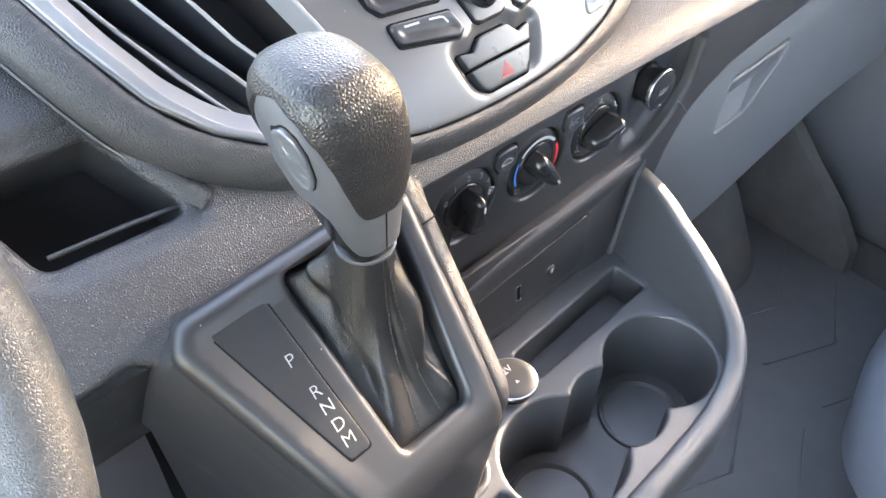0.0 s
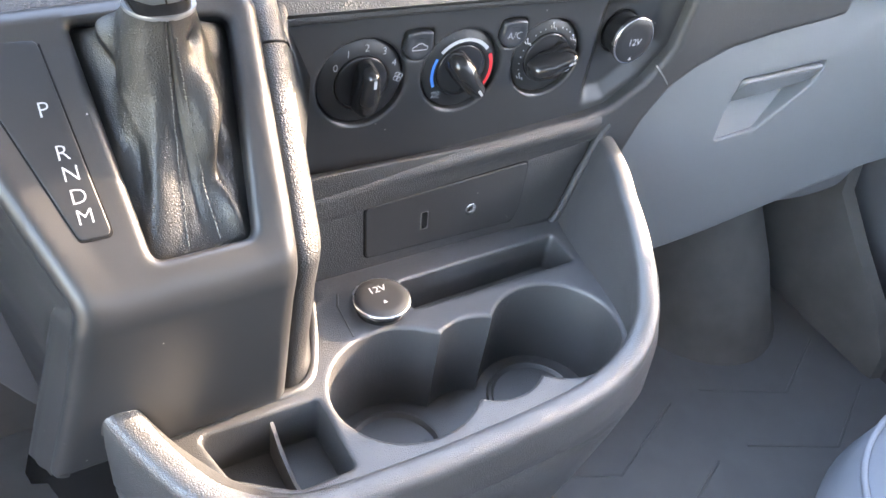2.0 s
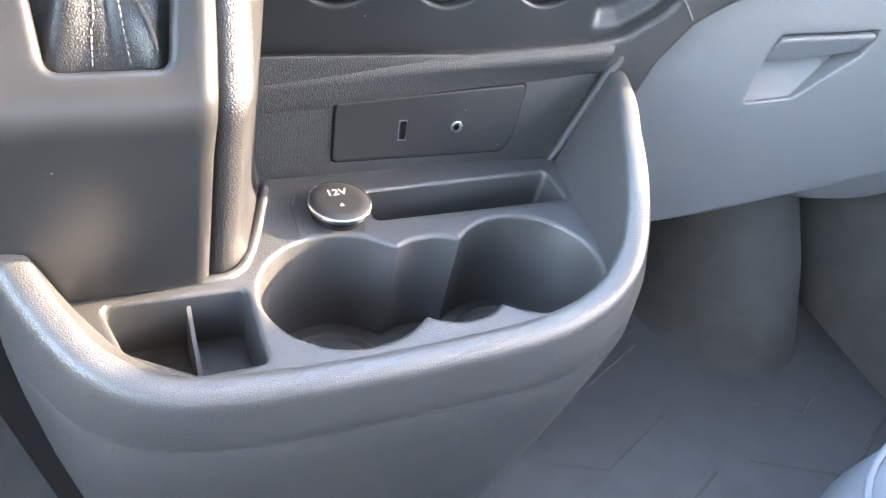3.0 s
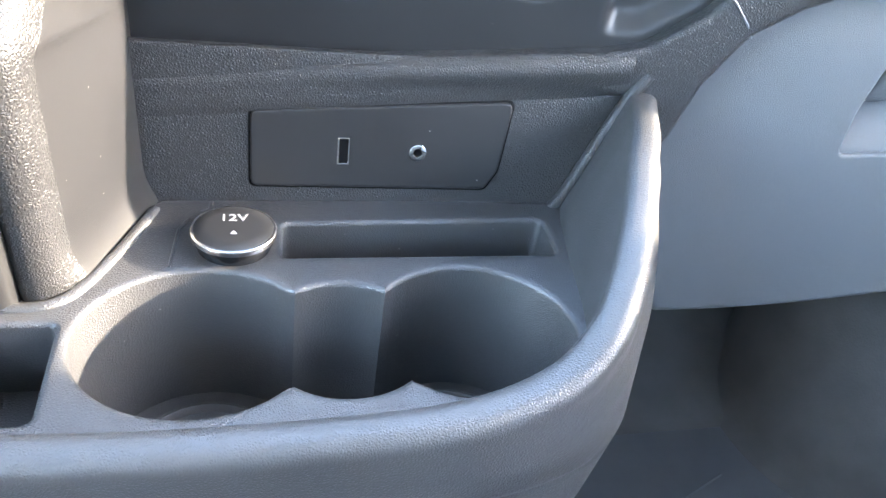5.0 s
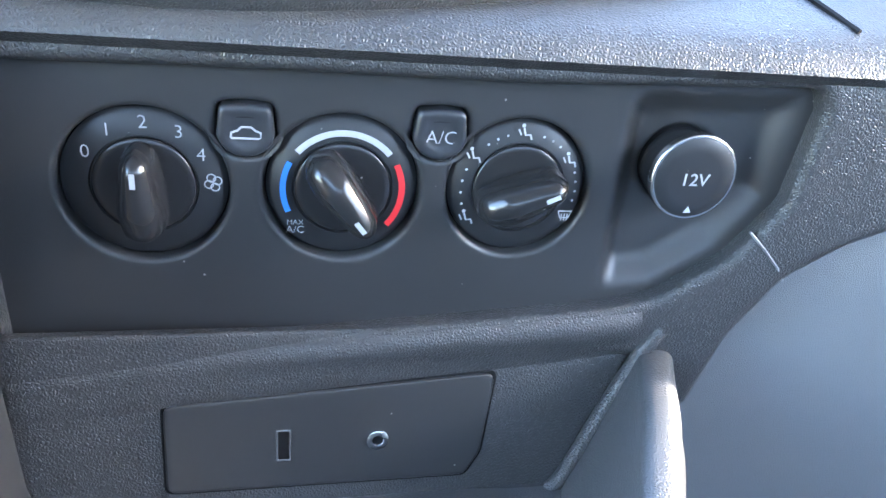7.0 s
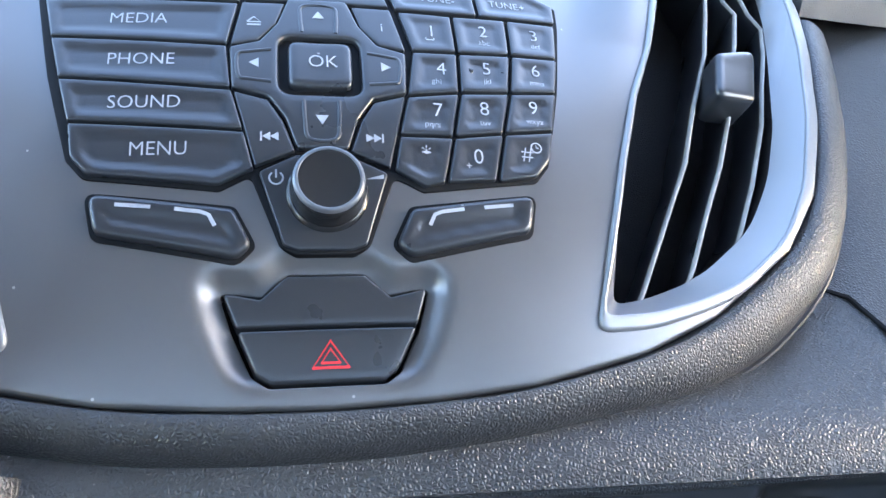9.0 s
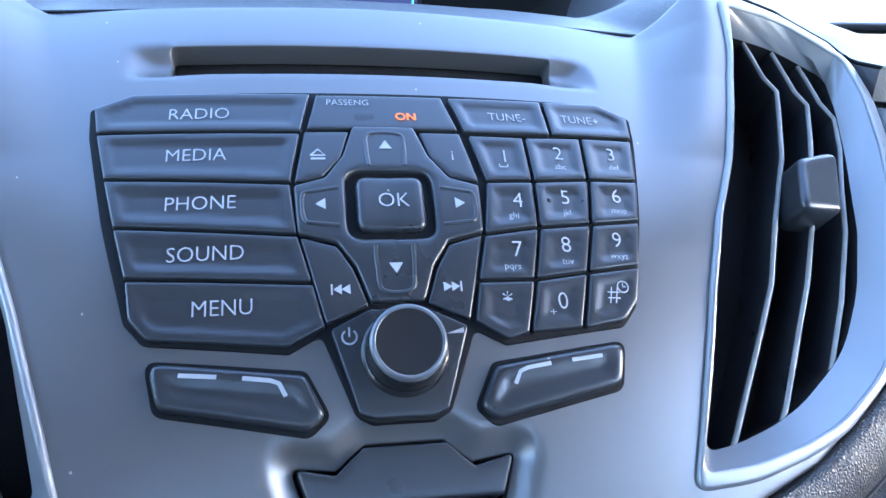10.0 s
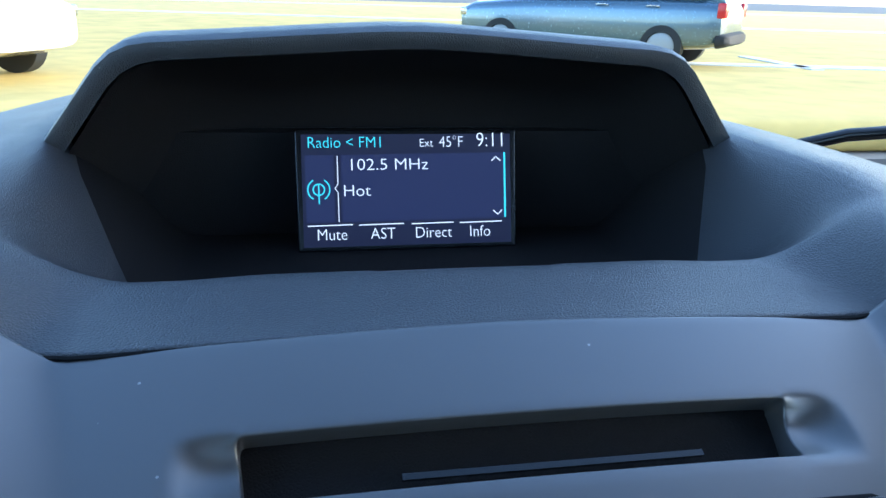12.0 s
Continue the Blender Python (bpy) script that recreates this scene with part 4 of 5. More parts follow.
for i, p in enumerate(rim_line):
    a, b = rim_line[max(0, i - 1)], rim_line[min(len(rim_line) - 1, i + 1)]
    d = Vector((b.x - a.x, b.y - a.y, 0)).normalized()
    out = Vector((d.y, -d.x, 0))
    out = -out if out.dot(Vector((p.x, p.y + 0.14, 0))) < 0 else out
    f = foot_line[i].copy()
    f.z = 1.1292 - 0.0875 * (f.y + 0.1614)
    inner = p - out * 0.0135 + Vector((0, 0, -0.004))
    ring = [f + (f - inner).normalized() * 0.004 + Vector((0, 0, -0.003)), f.lerp(inner, 0.06) + Vector((0, 0, 0.0006)), f.lerp(inner, 0.3), f.lerp(inner, 0.65), inner]
    for o, hh in ((-0.0126, -0.0016), (-0.0115, -0.0004), (-0.008, 0.0002), (-0.0045, 0.0002), (-0.0018, -0.0004), (0.0002, -0.0018), (0.0016, -0.0042), (0.0024, -0.008), (0.003, -0.014), (0.0036 + 0.004 * smooth(out.x, -0.4, 0.95), -0.022)):
        ring.append(p + out * o + Vector((0, 0, hh)))
    for zz, o in ((1.1095, 0.0040), (1.1078, 0.0035), (1.1065, 0.0033), (1.1052, 0.0038), (1.067, 0.001), (1.0, -0.006), (0.93, -0.016), (0.757, -0.045)):
        ring.append(Vector((p.x, p.y, zz)) + out * (o + 0.008 * smooth(out.x, -0.4, 0.95)))
    rings.append(ring)
part("lip", loft(rings, False), BINMAT, dash_bin)
for end, step in ((0, 1), (-1, -2)):
    edge = rings[end][4:14]
    along = (edge[3] - rings[step][7]).normalized()
    mid = sum(edge, Vector()) / len(edge)
    part("lip_cap", loft([edge, [p + along * 0.002 + (p - mid) * 0.06 for p in edge], [p + along * 0.005 + (p - mid) * 0.02 for p in edge], [p.lerp(mid, 0.35) + along * 0.0065 for p in edge], [p.lerp(mid, 0.9) + along * 0.0068 for p in edge]], True, (False, True)), GRAIN, dash_bin)
part("ledge", tube([DECK(u, v, -0.6) for u, v, _ in spline([(-176, -2, 0), (-136, -4.5, 0), (-106, -5.6, 0), (-94, -2.7, 0), (-85.4, 8.3, 0), (-73, 37.5, 0), (-65, 62, 0)], 6)], 0.0028, 8), BINMAT, dash_bin)
part("pad_edge", tube([DECK(u, v, 0.1) for u, v in ((-56, 18), (-54, 45), (-50, 54))], 0.0008, 6), BINMAT, dash_bin)

# ---- gear lever tower ----
tower = thing("gear_selector_console", "charcoal console tower carrying the gear selector plate", "gear console", (-0.15, -0.12, 1.2))
FOLD_V, FOLD_R, FOLD_A = -54.0, 24.0, 52.0   # the plate folds over into an upright front face


def TOWERX(u, v, h=0.0):
    """The selector plate and, past the fold, the front face below it."""
    if v >= FOLD_V:
        return TOWER(u, v, h)
    a0 = radians(39.8)
    far = FOLD_V - v
    turn = min(far / FOLD_R, radians(FOLD_A))
    rest = far - turn * FOLD_R
    a = a0 + turn
    start = TOWER(u, FOLD_V, 0)
    y = -FOLD_R * (math.sin(a) - math.sin(a0)) - rest * math.cos(a) - h * math.sin(a)
    z = -FOLD_R * (math.cos(a0) - math.cos(a)) - rest * math.sin(a) + h * math.cos(a)
    return start + Vector((0, y, z)) * 0.001


BOOT = rounded([(-22, 54, 5), (43, 50, 6), (28.5, -47, 6), (-14, -47.5, 6)], 5)
LEFT_V, LEFT_U = (58, 46, -40, -58, -80, -110, -174), (-72, -80, -52, -47, -49, -57, -74)
RIGHT_V, RIGHT_U = (58, 40, -58, -90, -174), (56, 56, 46, 44, 43)
TOP = rounded([(-80, 46, 12), (-71, 60, 12), (48, 65, 10), (57, 56, 8), (46, -58, 20), (44, -90, 20), (43, -174, 3), (-74, -174, 3), (-57, -110, 30), (-47, -60, 30)], 8)


def plate_relief(u, v, d):
    # a raised border, fading where the plate turns down
    return 2.2 * max(0.0, 1 - d / 11.0) * min(1.0, max(0.0, (v + 66) / 30.0))


part("top_plate", sheet(TOWERX, TOP, [BOOT], 2.4, 0, 7, 2, 4, 10, plate_relief, 4), CHARCOAL, tower)
left_rows, right_rows, strip_rows = [], [], []
for v in np.linspace(62, -174, 70):
    u = float(np.interp(v, LEFT_V[::-1], LEFT_U[::-1])) + 9 * max(0.0, (v - 46) / 16)
    row = [TOWERX(u + 0.6, v, -5), TOWERX(u - 0.6, v, -9), TOWERX(u - 3.5, v, -13), TOWERX(u - 4.5, v, -17), TOWERX(u - 5.5, v, -19), TOWERX(u - 6.5, v, -21)]
    row += [row[-1] + Vector((-0.005, 0.006, -0.025)), row[-1] + Vector((-0.006, 0.020, -0.06)), row[-1] + Vector((0.0, 0.035, -0.09))]
    row.append(Vector((row[-1].x + 0.03, row[-1].y + 0.03, 0.745)))
    left_rows.append(row)
    u = float(np.interp(v, RIGHT_V[::-1], RIGHT_U[::-1]))
    w = float(np.interp(v, [-174, -60, 40], [16.0, 15.5, 16.0]))
    strip_rows.append([TOWERX(u + o, v, h) for o, h in ((-0.8, -9.5), (0.6, -7.0), (0.2 * w, -5.8), (0.45 * w, -6.0), (0.7 * w, -8.2), (0.85 * w, -11), (0.95 * w, -14), (w + 0.3, -17), (w + 1.2, -20))])
    # the foot of the flank sweeps out over the ledge
    out = 0.007 * max(0.0, 1 - (TOWERX(0, v, 0).z - 1.124) / 0.024) ** 2
    for k in range(4, 9):
        strip_rows[-1][k].x += out * (k - 3) / 5
    p = strip_rows[-1][-1]
    q = Vector((-0.0695 + out, -0.090, p.z - 0.006 - 0.02 * smooth(p.z, 1.20, 1.28)))
    right_rows.append([p] + [p.lerp(q, k / 6) for k in range(1, 6)] + [q])
part("left_flank", loft(left_rows, False), CHARCOAL, tower)
part("right_flank", loft(right_rows, False), CHARCOAL, tower)
part("edge_strip", loft(strip_rows, False), GRAIN, tower, "grained strip along the edge of the console")
part("strip_joint", tube([strip_rows[7][k] + Vector((0.0002, -0.0002, 0.0003)) for k in range(1, 8)], 0.0006, 6), DARK, tower)
part("plate_gap", sheet(TOWER, rounded([(-64, 50), (-33.7, 48.4), (-25.6, -34), (-39.2, -34)], 3), (), 3, 0.5, 0.2, 1), DARK, tower)
plate_ = part("gear_plate", sheet(TOWER, rounded([(-63, 49), (-34.5, 47.5), (-26.5, -33), (-38.5, -33)], 3), (), 2, 0.9, 0.5, 2), DIAL, tower)
for text, (u, v) in zip("PRNDM", [(-38.6, 19.6), (-36.2, 1.9), (-35.2, -6.7), (-34.8, -16), (-34.4, -24.3)]):
    part("lettering", words(TOWER, text, u, v, 6.2, 1.1, 0, 1.0), WHITE, plate_)

lever = thing("gear_lever", "leather covered gear lever knob with silver trim above a black boot", "gear lever", (-0.14, -0.1, 1.27))
boot_out, _ = resampled(BOOT, 1.1)
neck = (-0.139, -0.100)
boot_corners = [math.atan2(TOWER(u, v, 0).y - neck[1], TOWER(u, v, 0).x - neck[0]) for u, v in ((-22, 54), (43, 50), (28.5, -47), (-14, -47.5))]


def bump_at(a, a0, wide):
    d = (a - a0 + math.pi) % (2 * math.pi) - math.pi
    return math.exp(-(d / wide) ** 2)


SEAM_A = -1.62
rings = []
for k in range(37):
    f = k / 36
    ring = []
    for u, v in boot_out:
        b = TOWER(u, v, -8)
        ang = math.atan2(b.y - neck[1], b.x - neck[0])
        t = Vector((neck[0] - 0.0012 + 0.0136 * math.cos(ang), neck[1] + 0.0132 * math.sin(ang), 1.3255))
        # ridges run to the corners of the frame, the leather sags between them
        corner = max(bump_at(ang, c, 0.20) for c in boot_corners) * (1 - f) ** 1.5
        flare = (1 - f) ** (2.5 - 1.1 * corner)
        z = b.z + (t.z - b.z) * f - 0.006 * math.sin(math.pi * f) * (1 - corner) * (1 - f)
        p = Vector((t.x + (b.x - t.x) * flare, t.y + (b.y - t.y) * flare, z))
        env = math.sin(math.pi * min(1.0, f * 1.02))
        w = 0.0030 * env
        # the lobe beside the seam, pinched above the fold that runs into the corner
        w += 0.0075 * bump_at(ang, -1.05, 0.34) * math.exp(-((f - 0.52) / 0.17) ** 2)
        w -= 0.0085 * bump_at(ang, -1.12, 0.20) * math.exp(-((f - 0.27) / 0.09) ** 2)
        w -= 0.0040 * bump_at(ang, -0.75, 0.30) * math.exp(-((f - 0.80) / 0.08) ** 2)
        w += 0.0030 * bump_at(ang, -1.30, 0.06) * math.exp(-((f - 0.14) / 0.10) ** 2)
        # a hollow on the driver's flank, a fold behind
        w -= 0.0030 * bump_at(ang, -2.25, 0.25) * math.exp(-((f - 0.20) / 0.14) ** 2)
        w += 0.0040 * bump_at(ang, 2.6, 0.30) * math.exp(-((f - 0.55) / 0.14) ** 2) - 0.0035 * bump_at(ang, 3.0, 0.25) * math.exp(-((f - 0.38) / 0.10) ** 2)
        w += noise.noise(Vector((math.cos(ang) * 2.2, math.sin(ang) * 2.2, f * 3.0))) * 0.0010 * env
        w += noise.noise(Vector((math.cos(ang) * 4, math.sin(ang) * 4, f * 14.0))) * 0.0003 * env
        # the raised seam, a groove in its middle
        w += (0.0007 * bump_at(ang, SEAM_A, 0.19) - 0.0012 * bump_at(ang, SEAM_A + 0.02, 0.05)) * min(1.0, f * 5)
        p.x += math.cos(ang) * w
        p.y += math.sin(ang) * w
        ring.append(p)
    rings.append(ring)
boot = part("boot", loft(rings), SOFTLEATHER, lever, "soft folded black leather boot")
for want in (SEAM_A - 0.13, SEAM_A + 0.13):
    path = []
    for r in rings[1:35]:
        c = min(range(len(r)), key=lambda i: abs((math.atan2(r[i].y - neck[1], r[i].x - neck[0]) - want + math.pi) % (2 * math.pi) - math.pi))
        path.append(r[c] + Vector((math.cos(want), math.sin(want), 0.4)) * 0.0004)
    path = spline(path, 3)
    for i in range(1, len(path) - 3, 3):
        part("stitch", tube([path[i], path[i + 2]], 0.00038, 5), CHARCOAL, boot)


def knob_ring(c, rx, ry, n=40, power=2.8, tilt=Vector((0, 0, 0))):
    out = []
    for k in range(n):
        a = 2 * math.pi * k / n
        ca, sa = math.cos(a), math.sin(a)
        x, y = rx * abs(ca) ** (2 / power) * (1 if ca > 0 else -1), ry * abs(sa) ** (2 / power) * (1 if sa > 0 else -1)
        out.append(Vector(c) + Vector((x, y, tilt.x * x + tilt.y * y)))
    return out


part("collar", loft([knob_ring((-0.1400, -0.1, z), r, r * 0.96, power=2) for z, r in ((1.3246, 0.0128), (1.3250, 0.0139), (1.3258, 0.0141), (1.3266, 0.0138), (1.3268, 0.0120))]), KNOBGREY, lever, "thin grey metal collar")
PROFILE = ((1.318, 0.0118, 0.0115), (1.326, 0.0131, 0.0128), (1.335, 0.0146, 0.0143), (1.346, 0.0164, 0.0161), (1.358, 0.0183, 0.0181), (1.371, 0.0205, 0.0204), (1.385, 0.0225, 0.0227), (1.402, 0.0232, 0.0238), (1.412, 0.0224, 0.0230), (1.4185, 0.0204, 0.0212), (1.4235, 0.0170, 0.0180), (1.4270, 0.0122, 0.0132), (1.4285, 0.0070, 0.0080), (1.4290, 0.0004, 0.0004))
PROFILE_Z = [p[0] for p in PROFILE]


def grip_centre(z):
    return (-0.1385 - 0.215 * (z - 1.318), -0.1, z)


def on_grip(az, z, out=0.0):
    """A point of the grip's skin at an azimuth in degrees and a height; out in metres."""
    rx, ry = (float(np.interp(z, PROFILE_Z, [p[k] for p in PROFILE])) + out for k in (1, 2))
    ca, sa, c = math.cos(radians(az)), math.sin(radians(az)), grip_centre(z)
    return Vector((c[0] + rx * abs(ca) ** 0.714 * (1 if ca > 0 else -1), c[1] + ry * abs(sa) ** 0.714 * (1 if sa > 0 else -1), z))


def leather_edge(az):
    """Where the leather ends above the silver trim: it climbs over the button and drops to a blunt tip behind."""
    return float(np.interp(az % 360, [0, 60, 90, 120, 150, 165, 182, 206, 224, 233, 239, 246, 253, 269, 282, 296, 320, 345, 360], [1.385, 1.368, 1.364, 1.372, 1.402, 1.4165, 1.4205, 1.4164, 1.4075, 1.397, 1.384, 1.3695, 1.3645, 1.3618, 1.361, 1.3655, 1.376, 1.384, 1.385]))


def silver_edge(az):
    return float(np.interp(az % 360, [0, 90, 130, 170, 189, 203, 209, 218, 229, 261, 330, 360], [1.336, 1.338, 1.352, 1.3665, 1.3676, 1.3625, 1.347, 1.3385, 1.3340, 1.3320, 1.333, 1.336]))


azs = [2.5 * k for k in range(144)]
part("grip_core", loft([[on_grip(a, z, -0.0012) for a in azs] for z in PROFILE_Z[:10]], True, (True, True)), GLOSS, lever, "black neck of the grip")
silver_rings = []
for f in [0.0, 0.02] + list(np.linspace(0.06, 1.0, 14)):
    silver_rings.append([on_grip(a, silver_edge(a) + (leather_edge(a) + 0.002 - silver_edge(a)) * f, -0.0010 if f == 0 else (0.0 if f < 0.03 else 0.0003)) for a in azs])
part("silver_trim", loft(silver_rings), KNOBGREY, lever, "satin silver trim of the grip")
leather_rings = []
for f, fat in [(0.0, -0.0004), (0.004, 0.0006), (0.02, 0.0013)] + [(q, 0.0015) for q in np.linspace(0.06, 1.0, 34)]:
    ring = []
    for a in azs:
        e = leather_edge(a)
        z = e + (1.4290 - e) * (1 - (1 - f) ** 1.7)
        p = on_grip(a, z, fat)
        # the crown tips up towards the driver's side
        ring.append(p + Vector((0, 0, 0.0012 * smooth(z, 1.41, 1.428))))
    leather_rings.append(ring)
part("leather", loft(leather_rings, True, (False, True)), LEATHER, lever, "grained black leather wrap of the grip")
part("seam", tube([on_grip(272, z, 0.0003) for z in np.linspace(1.3325, 1.3615, 8)], 0.0004, 5), DARK, lever)


def GRIPF(u, v, h=0.0):
    """The button's face on the driver's flank of the grip, in millimetres."""
    return on_grip(195 + u / 0.40, 1.40 + v * 0.001, h * 0.001)


BUTTON = [(-6.4, 9.7), (-2.8, 14.6), (2.8, 12.0), (6.4, 5.0), (6.8, -6.9), (4.4, -14.0), (0, -15.8), (-4, -11.4), (-6.4, -4.2)]
part("recess", sheet(GRIPF, rounded(BUTTON, 4), (), 1.2, 0.55, 0.1, 1), DARK, lever)
btn_ = part("shift_button", sheet(GRIPF, rounded([(u * 0.93, v * 0.95) for u, v in BUTTON], 4), (), 0.8, 2.3, 1.0, 3, relief=lambda u, v, d: -0.9 * smooth(d, 0.7, 2.2) + 0.35 * smooth(abs(v - 0.5), 1.2, 0.0)), KNOBGREY, lever, "pale thumb button with plus and minus")
part("mark", stroke(GRIPF, [(-3.9, 4.6), (-0.9, 3.2)], 0.6, 1.75), WHITE, btn_)
part("mark", stroke(GRIPF, [(-2.9, 5.4), (-1.9, 2.6)], 0.6, 1.75), WHITE, btn_)
part("mark", stroke(GRIPF, [(0.6, -5.4), (3.4, -6.4)], 0.6, 1.75), WHITE, btn_)

# ---- left part of the dashboard ----
LEFT = face((-0.20, -0.045, 1.315), 33, 0)
CUBBY = rounded([(-62, 66, 5), (-4.5, 63.5, 4), (17, 15, 6), (-49, 19, 10)], 6)
CUBBY_EDGE = ccw(CUBBY)


def cubby_relief(u, v, d):
    # a sunk flange runs round the cubby
    if not -120 < u < 60 or v > 150:
        return 0.0
    t = min(max((nearest(np.array([[u, v]]), CUBBY_EDGE)[1][0] - 7) / 4.0, 0), 1)
    return -4.0 * (1 - t * t * (3 - 2 * t))


dash_left = thing("driver_dashboard", "black grained driver side dashboard with an open cubby", "dashboard", (-0.25, 0, 1.3))
part("skin", sheet(LEFT, [(-330, -40), (-40, -32), (-30, -40), (20, -42), (122, -46), (130, -20), (70, 40), (20, 130), (-20, 210), (-330, 210)], [CUBBY], 3.5, 0, 4, 6, 5, 50, cubby_relief), GRAIN, dash_left)
part("cubby_lip", tube([LEFT(u, v, -9) for u, v in ((15, 20), (-9, 22.5), (-31, 24), (-44, 25))], 0.0012, 8), CHARCOAL, dash_left)
part("ridge", loft([[LEFT(p.x + a, p.y + 0.55 * a, h) for a, h in ((-5.5, -0.5), (-3.8, 1.0), (-1.8, 2.2), (0, 2.6), (1.8, 2.2), (3.6, 0.8), (5.2, -1.0), (6.0, -3.5))] for p in spline([(-30, 150, 0), (-14, 114, 0), (-5.5, 90, 0), (2.5, 64, 0), (12, 42, 0), (19, 26, 0), (25, 15, 0)], 5)], False), GRAIN, dash_left)
part("cubby_lining", sheet(LEFT, [(-70, 75), (40, 75), (40, 5), (-70, 5)], (), 8, -45, 1, 1), DARKSOFT, dash_left)

rings = []
for x in np.linspace(-0.62, -0.19, 14):
    e = LEFT((x + 0.20) * 1000, -36, -3)
    rings.append([e, e + Vector((0, 0.004, -0.008)), e + Vector((0, 0.02, -0.06)), e + Vector((0, 0.034, -0.098)), e + Vector((0, 0.048, -0.113)), e + Vector((0, 0.075, -0.120)), e + Vector((0, 0.16, -0.121))])
part("knee_panel", loft(rings, False), CHARCOAL, dash_left)

wheel = thing("steering_wheel", "grey leather steering wheel rim", "steering wheel", (-0.463, -0.098, 1.39))
wc, wr = Vector((-0.468, -0.092, 1.398)), 0.186
wn_ = Vector((0.0, -0.70, 0.71)).normalized()
ws, wt = Vector((1, 0, 0)), wn_.cross(Vector((1, 0, 0))).normalized()
circle = [wc + (ws * math.cos(2 * math.pi * k / 72) + wt * math.sin(2 * math.pi * k / 72)) * wr for k in range(72)]
rings = []
for k, p in enumerate(circle):
    o = (p - wc).normalized()
    rings.append([p + (o * math.cos(2 * math.pi * j / 16) * 0.015 + wn_ * math.sin(2 * math.pi * j / 16) * 0.0175) for j in range(16)])
part("rim", loft(rings + [rings[0]]), mat("wheel_grey_leather", (0.06, 0.063, 0.066), 0.36, bump=0.35, bump_scale=900, cell=True), wheel)
part("hub", loft([[wc + (ws * math.cos(2 * math.pi * j / 32) + wt * math.sin(2 * math.pi * j / 32)) * r + wn_ * hh for j in range(32)] for r, hh in ((0.085, -0.05), (0.09, -0.02), (0.08, 0.0), (0.05, 0.01), (0.005, 0.012))], True, (True, True)), CHARCOAL, wheel)
for s in (-1, 1):
    part("spoke", tube([wc + ws * s * 0.07 - wn_ * 0.01, wc + ws * s * 0.12 - wn_ * 0.008, wc + ws * s * 0.185], 0.014, 10), KNOBGREY, wheel)

# ---- passenger side ----
GLOVEF = face((0.40, -0.085, 1.14), 82, -1, lambda u, v: -0.0006 * (u + 60) ** 2 * (1 if u < -60 else 0) - 0.004 * max(0, v - 60) ** 2)
glove = thing("glove_box", "light grey glove box lid with a recessed handle", "glove box", (0.4, -0.08, 1.14))
HANDLE = rounded([(-90, 60, 5), (7, 64, 4), (0, 47, 4), (-97, 37, 5)], 4)
part("lid", sheet(GLOVEF, rounded([(-215, -60, 4), (-235, -30), (-200, 60, 60), (-140, 105, 50), (60, 118, 20), (330, 118, 20), (330, -70), (160, -70), (-140, -103, 20), (-178, -107, 4)], 8), [rounded([(-92, 62, 6), (11, 66, 4), (2, 46, 6), (-52, 11, 8), (-100, 8, 4), (-99, 34)], 3)], 4, 0, 4, 10, 2.2, 16), GLOVE, glove)
part("handle_recess", sheet(GLOVEF, [(-110, 72), (18, 76), (14, 40), (-46, 1), (-108, 0)], (), 4, 0, 0.4, 1, relief=lambda u, v, d: -3.0 - 0.45 * max(0, v - 8)), GLOVE, glove)
part("handle", sheet(GLOVEF, HANDLE, (), 2.5, 0.5, 2.5, 5, relief=lambda u, v, d: 2.0 - 0.42 * max(0.0, 62 - v)), GLOVE, glove)

dash_right = thing("passenger_dashboard", "black grained passenger side dashboard top", "dashboard", (0.4, 0.05, 1.35))
rings = []
for x in np.linspace(-0.09, 0.86, 60):
    k = min(max((x - 0.14) / 0.10, 0), 1)
    k = k * k * (3 - 2 * k)
    y0 = -0.0725 - 0.04 * x
    edge = [(y0 + 0.004, 1.292), (y0, 1.296), (y0 + 0.003, 1.301), (y0 + 0.009, 1.3055), (y0 + 0.018, 1.309)]
    far = [(-0.03, 1.313), (0.0, 1.316), (0.05, 1.32), (0.1, 1.32)]
    near_ = [(-0.03, 1.3175), (0.03, 1.352), (0.09, 1.395), (0.155, 1.428)]
    ring = [Vector((x, y, z)) for y, z in edge]
    for (ya, za), (yb, zb) in zip(far, near_):
        ring.append(Vector((x, ya + (yb - ya) * k, za + (zb - za) * k)))
    rings.append(ring)
part("skin", loft(rings, False), GRAIN, dash_right)
part("seam", tube([Vector(p) for p in ((0.187, -0.008, 1.3245), (0.198, -0.015, 1.3232), (0.204, -0.027, 1.3180), (0.2105, -0.053, 1.3120), (0.216, -0.067, 1.3078))], 0.0012, 6), DARK, dash_right)

door = thing("door_trim", "pale grey passenger door trim with a map pocket", "door trim", (0.8, -0.1, 1.1))
part("panel", box((0.81, -1.0, 0.75), (0.855, 0.3, 1.31), 0.01), PALE, door)
POCKETF = face((0.63, -0.046, 1.02), 78, 12, lambda u, v: -0.0010 * (u - 10) ** 2)
part("arm_rest", sheet(POCKETF, rounded([(-150, -14, 10), (20, -44, 20), (190, -40, 20), (190, 70, 20), (-60, 62, 20)], 10), [rounded([(0, 36, 10), (120, 40), (120, -14), (22, -16, 14), (2, -2, 10)], 8)], 5, 0, 8, 40, 6, 30), PALE, door)
part("pocket_lining", sheet(POCKETF, [(-10, 50), (130, 50), (130, -24), (-10, -24)], (), 12, -28, 1, 1), PALE, door)
